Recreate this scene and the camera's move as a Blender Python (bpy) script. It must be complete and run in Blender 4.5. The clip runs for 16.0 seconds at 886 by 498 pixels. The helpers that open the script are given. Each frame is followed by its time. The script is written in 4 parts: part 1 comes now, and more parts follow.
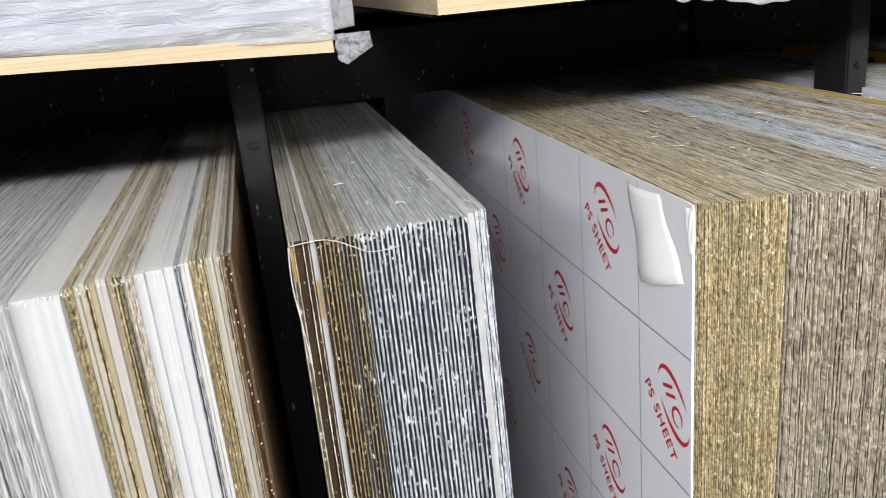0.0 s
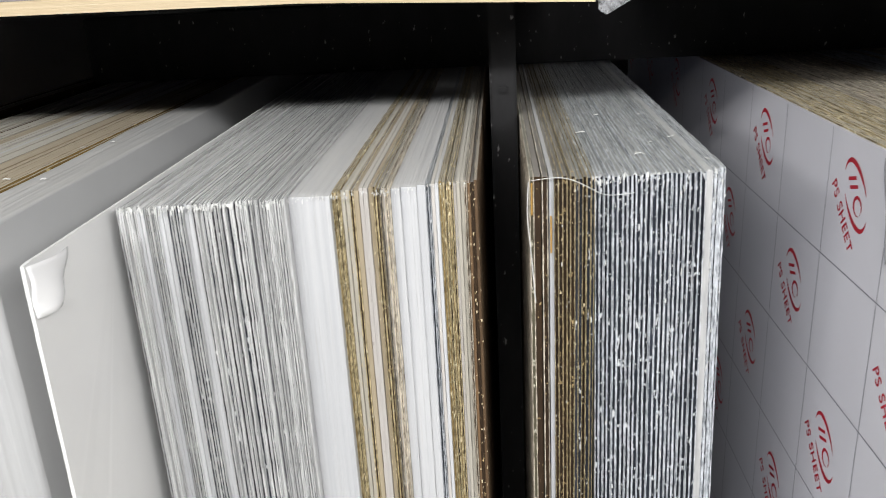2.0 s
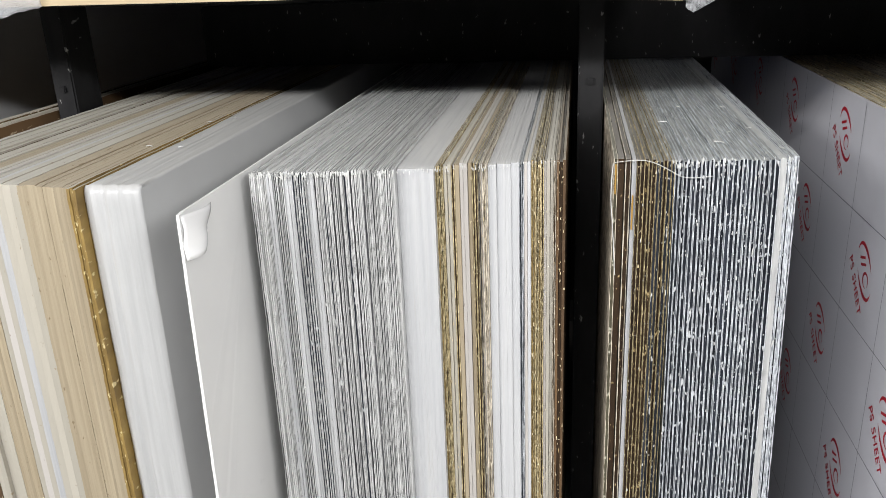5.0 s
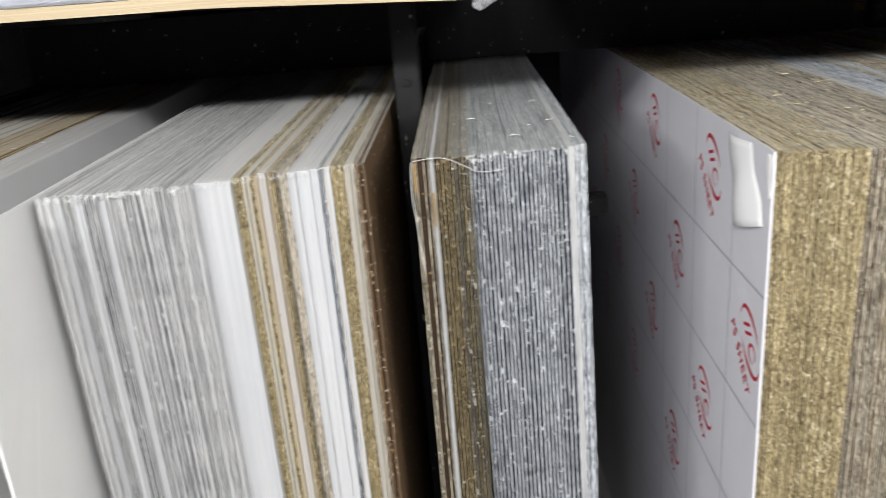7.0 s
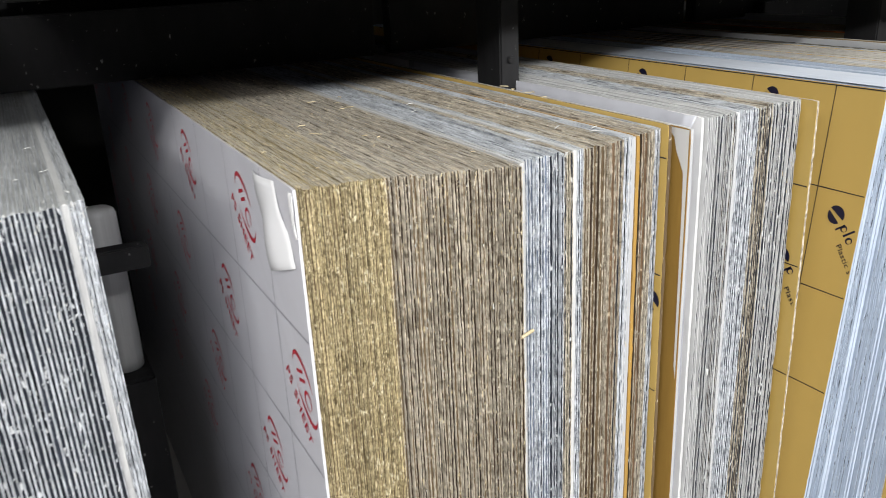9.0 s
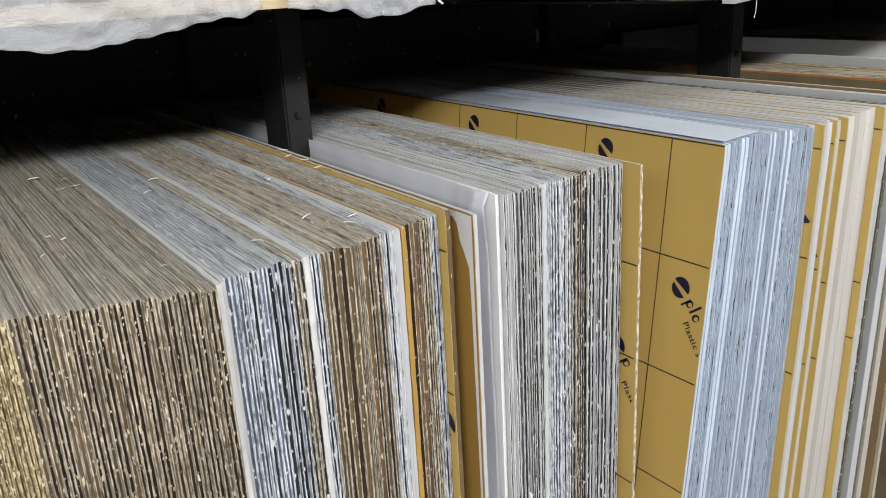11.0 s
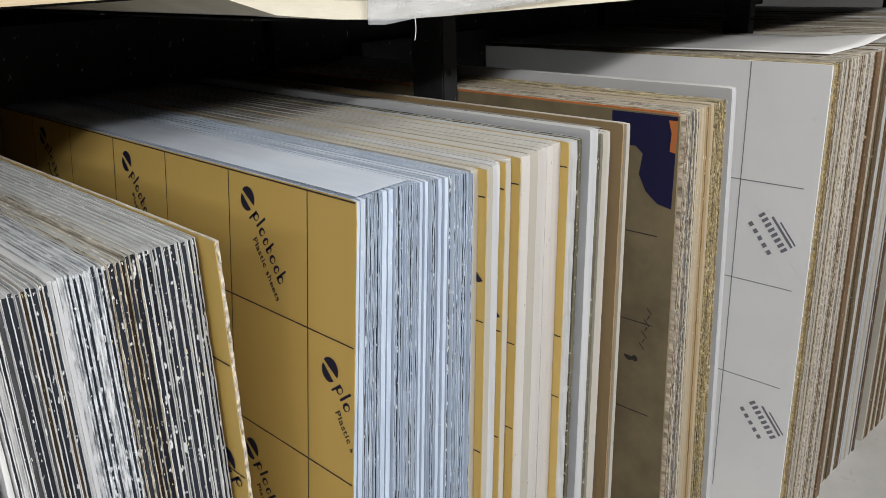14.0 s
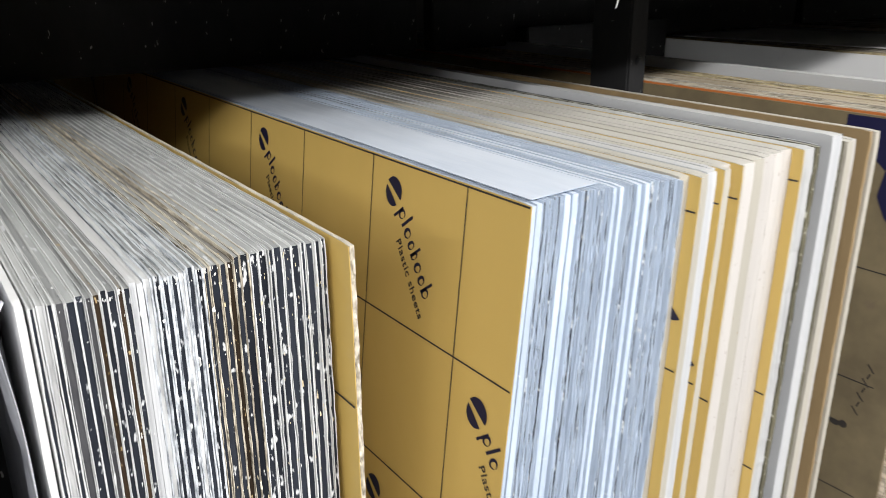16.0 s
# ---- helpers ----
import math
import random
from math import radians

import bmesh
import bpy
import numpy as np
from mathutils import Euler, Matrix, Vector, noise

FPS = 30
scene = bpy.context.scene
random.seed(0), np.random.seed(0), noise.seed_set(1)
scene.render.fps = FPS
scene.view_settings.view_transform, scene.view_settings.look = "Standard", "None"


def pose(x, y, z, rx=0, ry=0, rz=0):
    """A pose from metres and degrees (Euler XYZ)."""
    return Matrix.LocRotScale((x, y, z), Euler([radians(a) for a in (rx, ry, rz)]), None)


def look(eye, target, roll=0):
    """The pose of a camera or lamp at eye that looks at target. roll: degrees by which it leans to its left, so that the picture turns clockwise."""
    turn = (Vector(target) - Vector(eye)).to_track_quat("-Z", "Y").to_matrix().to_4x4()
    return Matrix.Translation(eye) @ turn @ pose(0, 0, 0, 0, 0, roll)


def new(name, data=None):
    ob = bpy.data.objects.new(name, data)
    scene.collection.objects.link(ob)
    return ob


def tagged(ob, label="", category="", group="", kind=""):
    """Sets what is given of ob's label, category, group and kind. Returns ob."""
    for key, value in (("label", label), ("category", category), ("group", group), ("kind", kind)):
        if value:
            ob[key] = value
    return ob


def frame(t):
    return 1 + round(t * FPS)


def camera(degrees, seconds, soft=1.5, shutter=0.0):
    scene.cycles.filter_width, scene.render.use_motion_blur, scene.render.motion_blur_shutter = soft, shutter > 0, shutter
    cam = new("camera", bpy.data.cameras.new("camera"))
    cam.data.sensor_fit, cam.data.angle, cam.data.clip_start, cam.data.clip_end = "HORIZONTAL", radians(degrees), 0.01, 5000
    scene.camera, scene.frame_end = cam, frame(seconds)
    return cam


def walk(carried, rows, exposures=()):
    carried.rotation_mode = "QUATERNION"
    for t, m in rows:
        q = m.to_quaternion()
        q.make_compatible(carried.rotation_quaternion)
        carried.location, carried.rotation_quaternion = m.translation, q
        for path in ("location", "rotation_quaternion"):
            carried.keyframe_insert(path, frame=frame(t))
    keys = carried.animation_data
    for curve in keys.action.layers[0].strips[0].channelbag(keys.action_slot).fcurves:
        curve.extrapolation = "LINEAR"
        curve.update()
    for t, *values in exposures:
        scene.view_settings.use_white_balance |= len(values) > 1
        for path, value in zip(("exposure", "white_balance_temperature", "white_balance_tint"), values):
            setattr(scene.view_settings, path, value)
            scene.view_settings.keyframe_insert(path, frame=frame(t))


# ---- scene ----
cam = camera(57.5, 16.0, soft=0.8, shutter=0.25)
METRES, EYE, TILT, LEAN, TURN = 1.6, 1.5, 0.0, 0.0, -11.6
ROWS = [
    (0.0, 0.0, 0.0, 0.0, -1.8, -18.87, 5.28),
    (0.5, 0.0254, -0.0182, 0.0011, 6.22, -18.56, 4.83),
    (1.0, 0.0157, -0.0213, -0.0024, 10.62, -18.43, 4.11),
    (1.5, 0.0103, -0.0297, -0.0048, 12.74, -18.76, 3.71),
    (2.0, -0.0089, -0.0391, -0.0099, 15.03, -19.8, 2.99),
    (2.5, -0.0291, -0.0433, -0.0148, 17.9, -20.64, 2.27),
    (3.0, -0.0359, -0.0434, -0.0151, 18.95, -20.83, 1.98),
    (5.5, -0.0005, -0.1156, -0.0054, 20.82, -19.36, 2.46),
    (6.0, 0.0, -0.1115, -0.008, 21.08, -19.0, 2.8),
    (6.5, 0.0166, -0.1021, -0.0102, 20.2, -19.1, 3.94),
    (7.0, 0.0691, -0.089, -0.012, 12.62, -19.83, 4.39),
    (7.5, 0.0834, -0.0765, -0.0034, 3.56, -19.97, 4.62),
    (8.0, 0.1006, -0.0681, -0.0057, -4.72, -19.83, 2.95),
    (8.5, 0.1102, -0.055, -0.0067, -10.79, -19.9, 2.65),
    (9.0, 0.1175, -0.0193, -0.0171, -16.7, -19.96, 2.59),
    (9.5, 0.2042, 0.0434, -0.0176, -18.68, -19.53, 3.67),
    (12.0, 0.3042, 0.1097, -0.0116, -28.48, -18.66, 1.43),
    (12.5, 0.3205, 0.1262, -0.0209, -32.11, -19.41, 0.88),
    (13.0, 0.3217, 0.1404, -0.0192, -34.51, -19.8, 1.35),
    (13.5, 0.4175, 0.1494, -0.0154, -35.1, -20.0, 2.02),
    (14.0, 0.517, 0.1453, -0.009, -33.88, -19.51, 1.93),
    (14.5, 0.5217, 0.1507, -0.0098, -32.97, -19.08, 2.14),
    (15.0, 0.4966, 0.1608, -0.009, -29.7, -18.68, 1.67),
    (15.5, 0.521, 0.1752, -0.0185, -26.86, -18.52, 1.16),
    (16.0, 0.5557, 0.2655, -0.0411, -23.32, -19.31, 0.41),
]
EXPOSURES = [(0, .20), (0.5, .10), (3.2, .05), (5.3, .02), (6.5, .0), (8, .24), (9, .16), (9.7, .16), (11.8, -.3), (12.5, -.3), (13, -.12), (13.5, -.14), (14, -.30), (14.5, -.21), (15, -.145), (15.5, -.13), (16, .26)]
walk(cam, [(t, pose(0, 0, EYE, TILT, LEAN, TURN) @ pose(METRES * x, METRES * y, METRES * z, 90 + pitch, roll, yaw)) for t, x, y, z, yaw, pitch, roll in ROWS], EXPOSURES)

# ---- world, lamps ----
world = bpy.data.worlds.new("world")
world.use_nodes = True
world.node_tree.nodes["Background"].inputs[0].default_value = (0.75, 0.85, 1.0, 1)
world.node_tree.nodes["Background"].inputs[1].default_value = 0.007
scene.world = world
LAMPS = [(-3.2, -2.42, 3.02, 85), (-1.15, -2.42, 3.02, 98), (0.9, -2.42, 3.02, 42), (2.95, -2.42, 3.02, 98), (2.3, -0.7, 2.98, 26)]
for lx, ly, lz, watts in LAMPS:
    lamp = bpy.data.lights.new("tube_light", "AREA")
    lamp.shape, lamp.size, lamp.size_y, lamp.energy = "RECTANGLE", 1.9, 0.06, watts
    lamp.color = (0.985, 0.975, 0.965)
    ob = new("tube_light", lamp)
    ob.matrix_world = look((lx, ly, lz - 0.04), (lx * 0.4 + 0.3, 0.6, 0.9))


# ---- materials ----
def mat(name, c1, c2=None, scale=6.0, stretch=(1, 1, 1), rough=0.5, speck=None, speck_amt=0.0, speck_scale=260.0, dust=None, dust_amt=0.0,
        vary=0.0, bump=0.0, bump_scale=200.0, metal=0.0, stain=None, stain_amt=0.0, coat=0.0, mid=0.5, soft_mix=0.17):
    m = bpy.data.materials.new(name)
    m.use_nodes = True
    nt = m.node_tree
    bs = nt.nodes["Principled BSDF"]
    L = nt.links.new

    def nd(kind, **kw):
        n = nt.nodes.new(kind)
        for k, v in kw.items():
            n.inputs[k].default_value = v
        return n

    def ramp(src, a, b):
        n = nt.nodes.new("ShaderNodeMapRange")
        n.inputs[1].default_value, n.inputs[2].default_value = a, b
        L(src, n.inputs[0])
        return n.outputs[0]

    def mix(fac, a, b, blend="MIX"):
        n = nt.nodes.new("ShaderNodeMix")
        n.data_type, n.blend_type = "RGBA", blend
        if isinstance(fac, float):
            n.inputs[0].default_value = fac
        else:
            L(fac, n.inputs[0])
        for i, v in ((6, a), (7, b)):
            if isinstance(v, tuple):
                n.inputs[i].default_value = (*v, 1)
            else:
                L(v, n.inputs[i])
        return n.outputs[2]

    geo = nt.nodes.new("ShaderNodeNewGeometry")
    info = nt.nodes.new("ShaderNodeObjectInfo")
    off = nt.nodes.new("ShaderNodeVectorMath")
    off.operation = "MULTIPLY_ADD"
    comb = nt.nodes.new("ShaderNodeCombineXYZ")
    mul = nt.nodes.new("ShaderNodeMath")
    mul.operation, mul.inputs[1].default_value = "MULTIPLY", 37.0
    L(info.outputs["Random"], mul.inputs[0])
    L(mul.outputs[0], comb.inputs[0])
    L(mul.outputs[0], comb.inputs[1])
    L(geo.outputs["Position"], off.inputs[0])
    off.inputs[1].default_value = stretch
    L(comb.outputs[0], off.inputs[2])
    n1 = nd("ShaderNodeTexNoise", Scale=scale, Detail=4.0, Roughness=0.6)
    L(off.outputs[0], n1.inputs["Vector"])
    col = mix(ramp(n1.outputs[0], mid - soft_mix, mid + soft_mix), c1, c2 or tuple(v * 0.86 for v in c1))
    if vary:
        hsv = nt.nodes.new("ShaderNodeHueSaturation")
        v = nt.nodes.new("ShaderNodeMapRange")
        v.inputs[3].default_value, v.inputs[4].default_value = 1 - vary, 1 + vary
        L(info.outputs["Random"], v.inputs[0])
        L(v.outputs[0], hsv.inputs["Value"])
        L(col, hsv.inputs["Color"])
        col = hsv.outputs[0]
    if stain:
        n3 = nd("ShaderNodeTexNoise", Scale=scale * 2.3, Detail=6.0, Roughness=0.7)
        L(off.outputs[0], n3.inputs["Vector"])
        col = mix(ramp(n3.outputs[0], 0.66 - stain_amt * 0.3, 0.78 - stain_amt * 0.2), col, stain)
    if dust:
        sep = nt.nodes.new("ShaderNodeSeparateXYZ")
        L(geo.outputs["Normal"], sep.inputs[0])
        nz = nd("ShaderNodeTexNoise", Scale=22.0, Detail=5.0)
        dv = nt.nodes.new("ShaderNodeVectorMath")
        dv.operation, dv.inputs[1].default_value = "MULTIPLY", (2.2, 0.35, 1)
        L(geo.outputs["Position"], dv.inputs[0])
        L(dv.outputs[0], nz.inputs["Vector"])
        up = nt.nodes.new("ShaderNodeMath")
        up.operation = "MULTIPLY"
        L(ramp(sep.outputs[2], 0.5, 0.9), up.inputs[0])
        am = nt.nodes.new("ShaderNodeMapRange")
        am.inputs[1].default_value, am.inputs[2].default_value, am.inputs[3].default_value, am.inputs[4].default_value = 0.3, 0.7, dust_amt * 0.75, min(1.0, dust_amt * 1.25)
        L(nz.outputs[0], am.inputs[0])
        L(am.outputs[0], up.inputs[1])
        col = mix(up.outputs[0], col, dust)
    if speck:
        n2 = nd("ShaderNodeTexNoise", Scale=speck_scale, Detail=2.0, Roughness=0.5)
        sv = nt.nodes.new("ShaderNodeVectorMath")
        sv.operation, sv.inputs[1].default_value = "MULTIPLY", (1, 0.18, 0.45)
        L(geo.outputs["Position"], sv.inputs[0])
        L(sv.outputs[0], n2.inputs["Vector"])
        col = mix(ramp(n2.outputs[0], 0.74 - speck_amt * 0.3, 0.80 - speck_amt * 0.3), col, speck)
    L(col, bs.inputs["Base Color"])
    bs.inputs["Roughness"].default_value, bs.inputs["Metallic"].default_value = rough, metal
    bs.inputs["Coat Weight"].default_value = coat
    if bump:
        nb = nd("ShaderNodeTexNoise", Scale=bump_scale, Detail=3.0)
        L(off.outputs[0], nb.inputs["Vector"])
        b = nd("ShaderNodeBump", Strength=bump, Distance=0.002)
        L(nb.outputs[0], b.inputs["Height"])
        L(b.outputs[0], bs.inputs["Normal"])
    return m


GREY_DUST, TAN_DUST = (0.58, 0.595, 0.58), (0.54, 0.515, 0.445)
M = dict(
    white=mat("white_plastic", (0.53, 0.535, 0.545), (0.43, 0.44, 0.46), 14, (7, 0.1, 0.12), 0.45, vary=0.07, stain=(0.46, 0.45, 0.43), stain_amt=0.16, dust=(0.66, 0.655, 0.63), dust_amt=0.5, bump=0.8, bump_scale=35),
    cream=mat("cream_plastic", (0.48, 0.45, 0.39), (0.40, 0.375, 0.32), 9, (1, 0.1, 0.15), 0.5, vary=0.1, speck=(0.30, 0.24, 0.17), speck_amt=0.1, dust=(0.56, 0.54, 0.48), dust_amt=0.8, bump=0.3),
    pink=mat("pale_pink_plastic", (0.50, 0.475, 0.45), (0.43, 0.405, 0.385), 9, (1, 0.1, 0.15), 0.5, vary=0.1, speck=(0.3, 0.25, 0.22), speck_amt=0.15, dust=(0.56, 0.54, 0.49), dust_amt=0.8, bump=0.3),
    tan=mat("tan_board", (0.13, 0.090, 0.045), (0.085, 0.055, 0.025), 30, (1, 0.1, 0.12), 0.75, vary=0.2, speck=(0.62, 0.55, 0.42), speck_amt=0.3, dust=TAN_DUST, dust_amt=0.7, bump=0.5),
    sand=mat("sand_board", (0.42, 0.355, 0.25), (0.30, 0.245, 0.165), 22, (6, 0.1, 0.1), 0.75, vary=0.12, speck=(0.22, 0.17, 0.10), speck_amt=0.16, speck_scale=180, dust=(0.45, 0.39, 0.30), dust_amt=0.6, bump=0.3),
    gold=mat("gold_speckled_edge", (0.30, 0.20, 0.06), (0.16, 0.10, 0.03), 60, (1, 0.1, 0.3), 0.6, vary=0.25, speck=(0.62, 0.52, 0.28), speck_amt=0.34, dust=TAN_DUST, dust_amt=0.7, bump=0.6),
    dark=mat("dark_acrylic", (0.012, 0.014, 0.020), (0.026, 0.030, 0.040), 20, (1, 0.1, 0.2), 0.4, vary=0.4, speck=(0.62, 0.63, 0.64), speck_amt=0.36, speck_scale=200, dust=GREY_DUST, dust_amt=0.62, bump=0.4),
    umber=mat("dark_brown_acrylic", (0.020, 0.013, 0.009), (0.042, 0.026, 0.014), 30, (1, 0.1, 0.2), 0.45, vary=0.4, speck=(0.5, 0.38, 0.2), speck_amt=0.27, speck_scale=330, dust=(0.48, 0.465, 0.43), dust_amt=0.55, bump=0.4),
    brown=mat("brown_acrylic", (0.15, 0.090, 0.045), (0.085, 0.05, 0.025), 24, (1, 0.1, 0.2), 0.5, vary=0.3, speck=(0.55, 0.45, 0.32), speck_amt=0.3, dust=TAN_DUST, dust_amt=0.55, bump=0.4),
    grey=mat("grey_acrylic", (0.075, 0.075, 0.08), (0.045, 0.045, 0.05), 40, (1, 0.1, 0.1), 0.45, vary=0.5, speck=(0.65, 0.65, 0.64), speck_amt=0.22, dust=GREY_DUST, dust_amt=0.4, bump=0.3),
    olive=mat("olive_acrylic", (0.13, 0.12, 0.08), (0.07, 0.065, 0.045), 40, (1, 0.1, 0.2), 0.5, vary=0.3, speck=(0.5, 0.48, 0.4), speck_amt=0.4, dust=(0.48, 0.47, 0.41), dust_amt=0.5, bump=0.3),
    steelblue=mat("blue_grey_acrylic", (0.12, 0.15, 0.21), (0.04, 0.05, 0.08), 40, (1, 0.1, 0.15), 0.4, vary=0.2, speck=(0.72, 0.74, 0.76), speck_amt=0.42, dust=(0.46, 0.48, 0.5), dust_amt=0.6, bump=0.3),
    blue=mat("pale_blue_film", (0.52, 0.60, 0.71), (0.39, 0.46, 0.57), 46, (1.6, 0.1, 0.14), 0.5, vary=0.08, speck=(0.66, 0.70, 0.76), speck_amt=0.15, dust=(0.66, 0.71, 0.79), dust_amt=0.85, bump=0.5, bump_scale=60),
    bluegrey=mat("blue_grey_edge", (0.14, 0.16, 0.20), (0.035, 0.04, 0.05), 70, (1, 0.1, 0.25), 0.5, vary=0.3, speck=(0.6, 0.62, 0.62), speck_amt=0.5, dust=(0.68, 0.72, 0.80), dust_amt=0.85, bump=0.5),
    film=mat("frayed_white_film", (0.66, 0.69, 0.73), (0.16, 0.175, 0.20), 260, (1, 0.1, 0.3), 0.45, mid=0.545, soft_mix=0.13, vary=0.12, dust=(0.54, 0.56, 0.56), dust_amt=0.6, bump=0.4),
    filmcream=mat("frayed_cream_film", (0.61, 0.55, 0.45), (0.14, 0.115, 0.08), 270, (1, 0.1, 0.4), 0.6, mid=0.53, soft_mix=0.14, vary=0.3, speck=(0.75, 0.70, 0.58), speck_amt=0.3, dust=TAN_DUST, dust_amt=0.65, bump=0.5),
    filmgold=mat("frayed_straw_film", (0.60, 0.50, 0.29), (0.13, 0.098, 0.045), 280, (1, 0.1, 0.6), 0.6, mid=0.51, soft_mix=0.14, vary=0.3, speck=(0.76, 0.70, 0.5), speck_amt=0.35, dust=TAN_DUST, dust_amt=0.65, bump=0.5),
    filmgrey=mat("grey_film", (0.62, 0.625, 0.62), (0.44, 0.44, 0.45), 120, (1, 0.1, 0.1), 0.45, mid=0.55, soft_mix=0.15, vary=0.25, dust=GREY_DUST, dust_amt=0.5, bump=0.3),
    mgfilm=mat("white_printed_film", (0.76, 0.755, 0.80), (0.72, 0.715, 0.76), 3, (1, 1, 1), 0.22, bump=0.05, bump_scale=14),
    gloss=mat("glossy_white_film", (0.82, 0.82, 0.81), (0.78, 0.78, 0.78), 5, (1, 1, 1), 0.3, bump=0.1, bump_scale=14, stain=(0.68, 0.68, 0.68), stain_amt=0.05),
    yellow=mat("golden_protective_film", (0.61, 0.425, 0.13), (0.56, 0.385, 0.11), 4, (1, 1, 0.3), 0.35, vary=0.05, bump=0.12, bump_scale=9, dust=(0.5, 0.42, 0.25), dust_amt=0.4),
    amber=mat("amber_edge", (0.42, 0.25, 0.06), (0.34, 0.20, 0.05), 20, (1, 1, 0.2), 0.4, vary=0.1, dust=(0.48, 0.43, 0.34), dust_amt=0.65, bump=0.2),
    peelfilm=mat("peeled_white_film", (0.90, 0.90, 0.90), (0.86, 0.86, 0.87), 5, (1, 1, 1), 0.16, bump=0.15, bump_scale=20),
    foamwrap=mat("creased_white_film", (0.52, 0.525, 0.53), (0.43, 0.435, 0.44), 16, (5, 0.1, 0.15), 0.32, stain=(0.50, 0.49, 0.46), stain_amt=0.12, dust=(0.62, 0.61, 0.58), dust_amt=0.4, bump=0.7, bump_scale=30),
    bag=mat("loose_white_bag", (0.64, 0.65, 0.70), (0.58, 0.59, 0.64), 8, (1, 1, 0.2), 0.15, bump=0.2, bump_scale=25),
    line=mat("dark_print", (0.035, 0.030, 0.028), rough=0.6),
    greyline=mat("grey_print", (0.19, 0.19, 0.22), rough=0.6),
    red=mat("red_print", (0.50, 0.012, 0.030), (0.42, 0.010, 0.025), rough=0.45),
    navy=mat("navy_print", (0.010, 0.010, 0.035), rough=0.45),
    navyfilm=mat("navy_sheet", (0.008, 0.008, 0.055), (0.006, 0.006, 0.04), rough=0.5),
    # dirty beige, base colour darkened further for the shade of neighbouring sheets
    paper=mat("dirty_shaded_beige_film", (0.22, 0.175, 0.10), (0.14, 0.11, 0.065), 12, (1, 1, 1), 0.6, stain=(0.16, 0.12, 0.08), stain_amt=0.25, bump=0.3, bump_scale=30),
    kraft=mat("brown_fibreboard", (0.33, 0.235, 0.12), (0.27, 0.185, 0.09), 8, (1, 1, 0.3), 0.7, stain=(0.16, 0.11, 0.06), stain_amt=0.1, dust=TAN_DUST, dust_amt=0.4, bump=0.3),
    orange=mat("orange_edge", (0.55, 0.18, 0.05), rough=0.5),
    steel=mat("black_painted_steel", (0.011, 0.011, 0.012), (0.018, 0.018, 0.019), 25, (1, 1, 0.4), 0.58, speck=(0.30, 0.30, 0.30), speck_amt=0.12, speck_scale=120, bump=0.25, bump_scale=90),
    ply=mat("birch_plywood", (0.58, 0.475, 0.315), (0.47, 0.37, 0.23), 40, (0.05, 1, 6), 0.6, stain=(0.30, 0.18, 0.08), stain_amt=0.1, bump=0.3),
    board=mat("cream_board", (0.66, 0.62, 0.50), (0.58, 0.53, 0.42), 16, (0.3, 1, 1), 0.6, stain=(0.2, 0.15, 0.1), stain_amt=0.05, bump=0.3),
    concrete=mat("pale_grey_concrete", (0.20, 0.195, 0.187), (0.16, 0.156, 0.15), 3, (1, 1, 1), 0.8, stain=(0.11, 0.105, 0.10), stain_amt=0.2, bump=0.4),
    plaster=mat("pale_plaster", (0.34, 0.34, 0.33), (0.29, 0.29, 0.28), 2, (1, 1, 1), 0.9, bump=0.3),
    pale=mat("pale_concrete", (0.50, 0.49, 0.47), (0.42, 0.41, 0.39), 5, (1, 1, 1), 0.7, stain=(0.25, 0.24, 0.22), stain_amt=0.15, bump=0.3),
    # near-black base colour stands in for the shade deep behind the rack
    shadewall=mat("shade_black_back_wall", (0.035, 0.035, 0.033), (0.025, 0.025, 0.024), 2, (1, 1, 1), 0.9, bump=0.3),
    wrapblue=mat("bluish_wrap", (0.36, 0.40, 0.56), (0.24, 0.28, 0.43), 30, (0.12, 1, 1.5), 0.22, bump=0.5, bump_scale=45),
    chip=mat("white_plastic_chip", (0.74, 0.745, 0.73), (0.55, 0.555, 0.54), 50, rough=0.5),
    straw=mat("straw_plastic_chip", (0.72, 0.62, 0.42), (0.58, 0.48, 0.3), 50, rough=0.6),
)
wrap = bpy.data.materials.new("clear_plastic_wrap")
wrap.use_nodes = True
wb = wrap.node_tree.nodes["Principled BSDF"]
wb.inputs["Base Color"].default_value = (0.80, 0.82, 0.86, 1)
wb.inputs["Roughness"].default_value = 0.08
wb.inputs["Alpha"].default_value = 0.33
wn = wrap.node_tree.nodes.new("ShaderNodeTexNoise")
wn.inputs["Scale"].default_value = 30
wbp = wrap.node_tree.nodes.new("ShaderNodeBump")
wbp.inputs["Strength"].default_value, wbp.inputs["Distance"].default_value = 0.6, 0.01
wrap.node_tree.links.new(wn.outputs[0], wbp.inputs["Height"])
wrap.node_tree.links.new(wbp.outputs[0], wb.inputs["Normal"])
M["wrap"] = wrap
for k in ("steel", "dark", "umber", "grey", "olive"):
    M[k].node_tree.nodes["Principled BSDF"].inputs["Specular IOR Level"].default_value = 0.2
glow = bpy.data.materials.new("lit_tube")
glow.use_nodes = True
glow.node_tree.nodes["Principled BSDF"].inputs["Emission Color"].default_value = (0.93, 0.97, 1, 1)
glow.node_tree.nodes["Principled BSDF"].inputs["Emission Strength"].default_value = 6
M["glow"] = glow

rnd = random.Random(7)


# ---- mesh helpers ----
def mesh_from(name, verts, faces, material):
    me = bpy.data.meshes.new(name)
    me.from_pydata(verts, [], faces)
    me.materials.append(M[material])
    me.update()
    return me


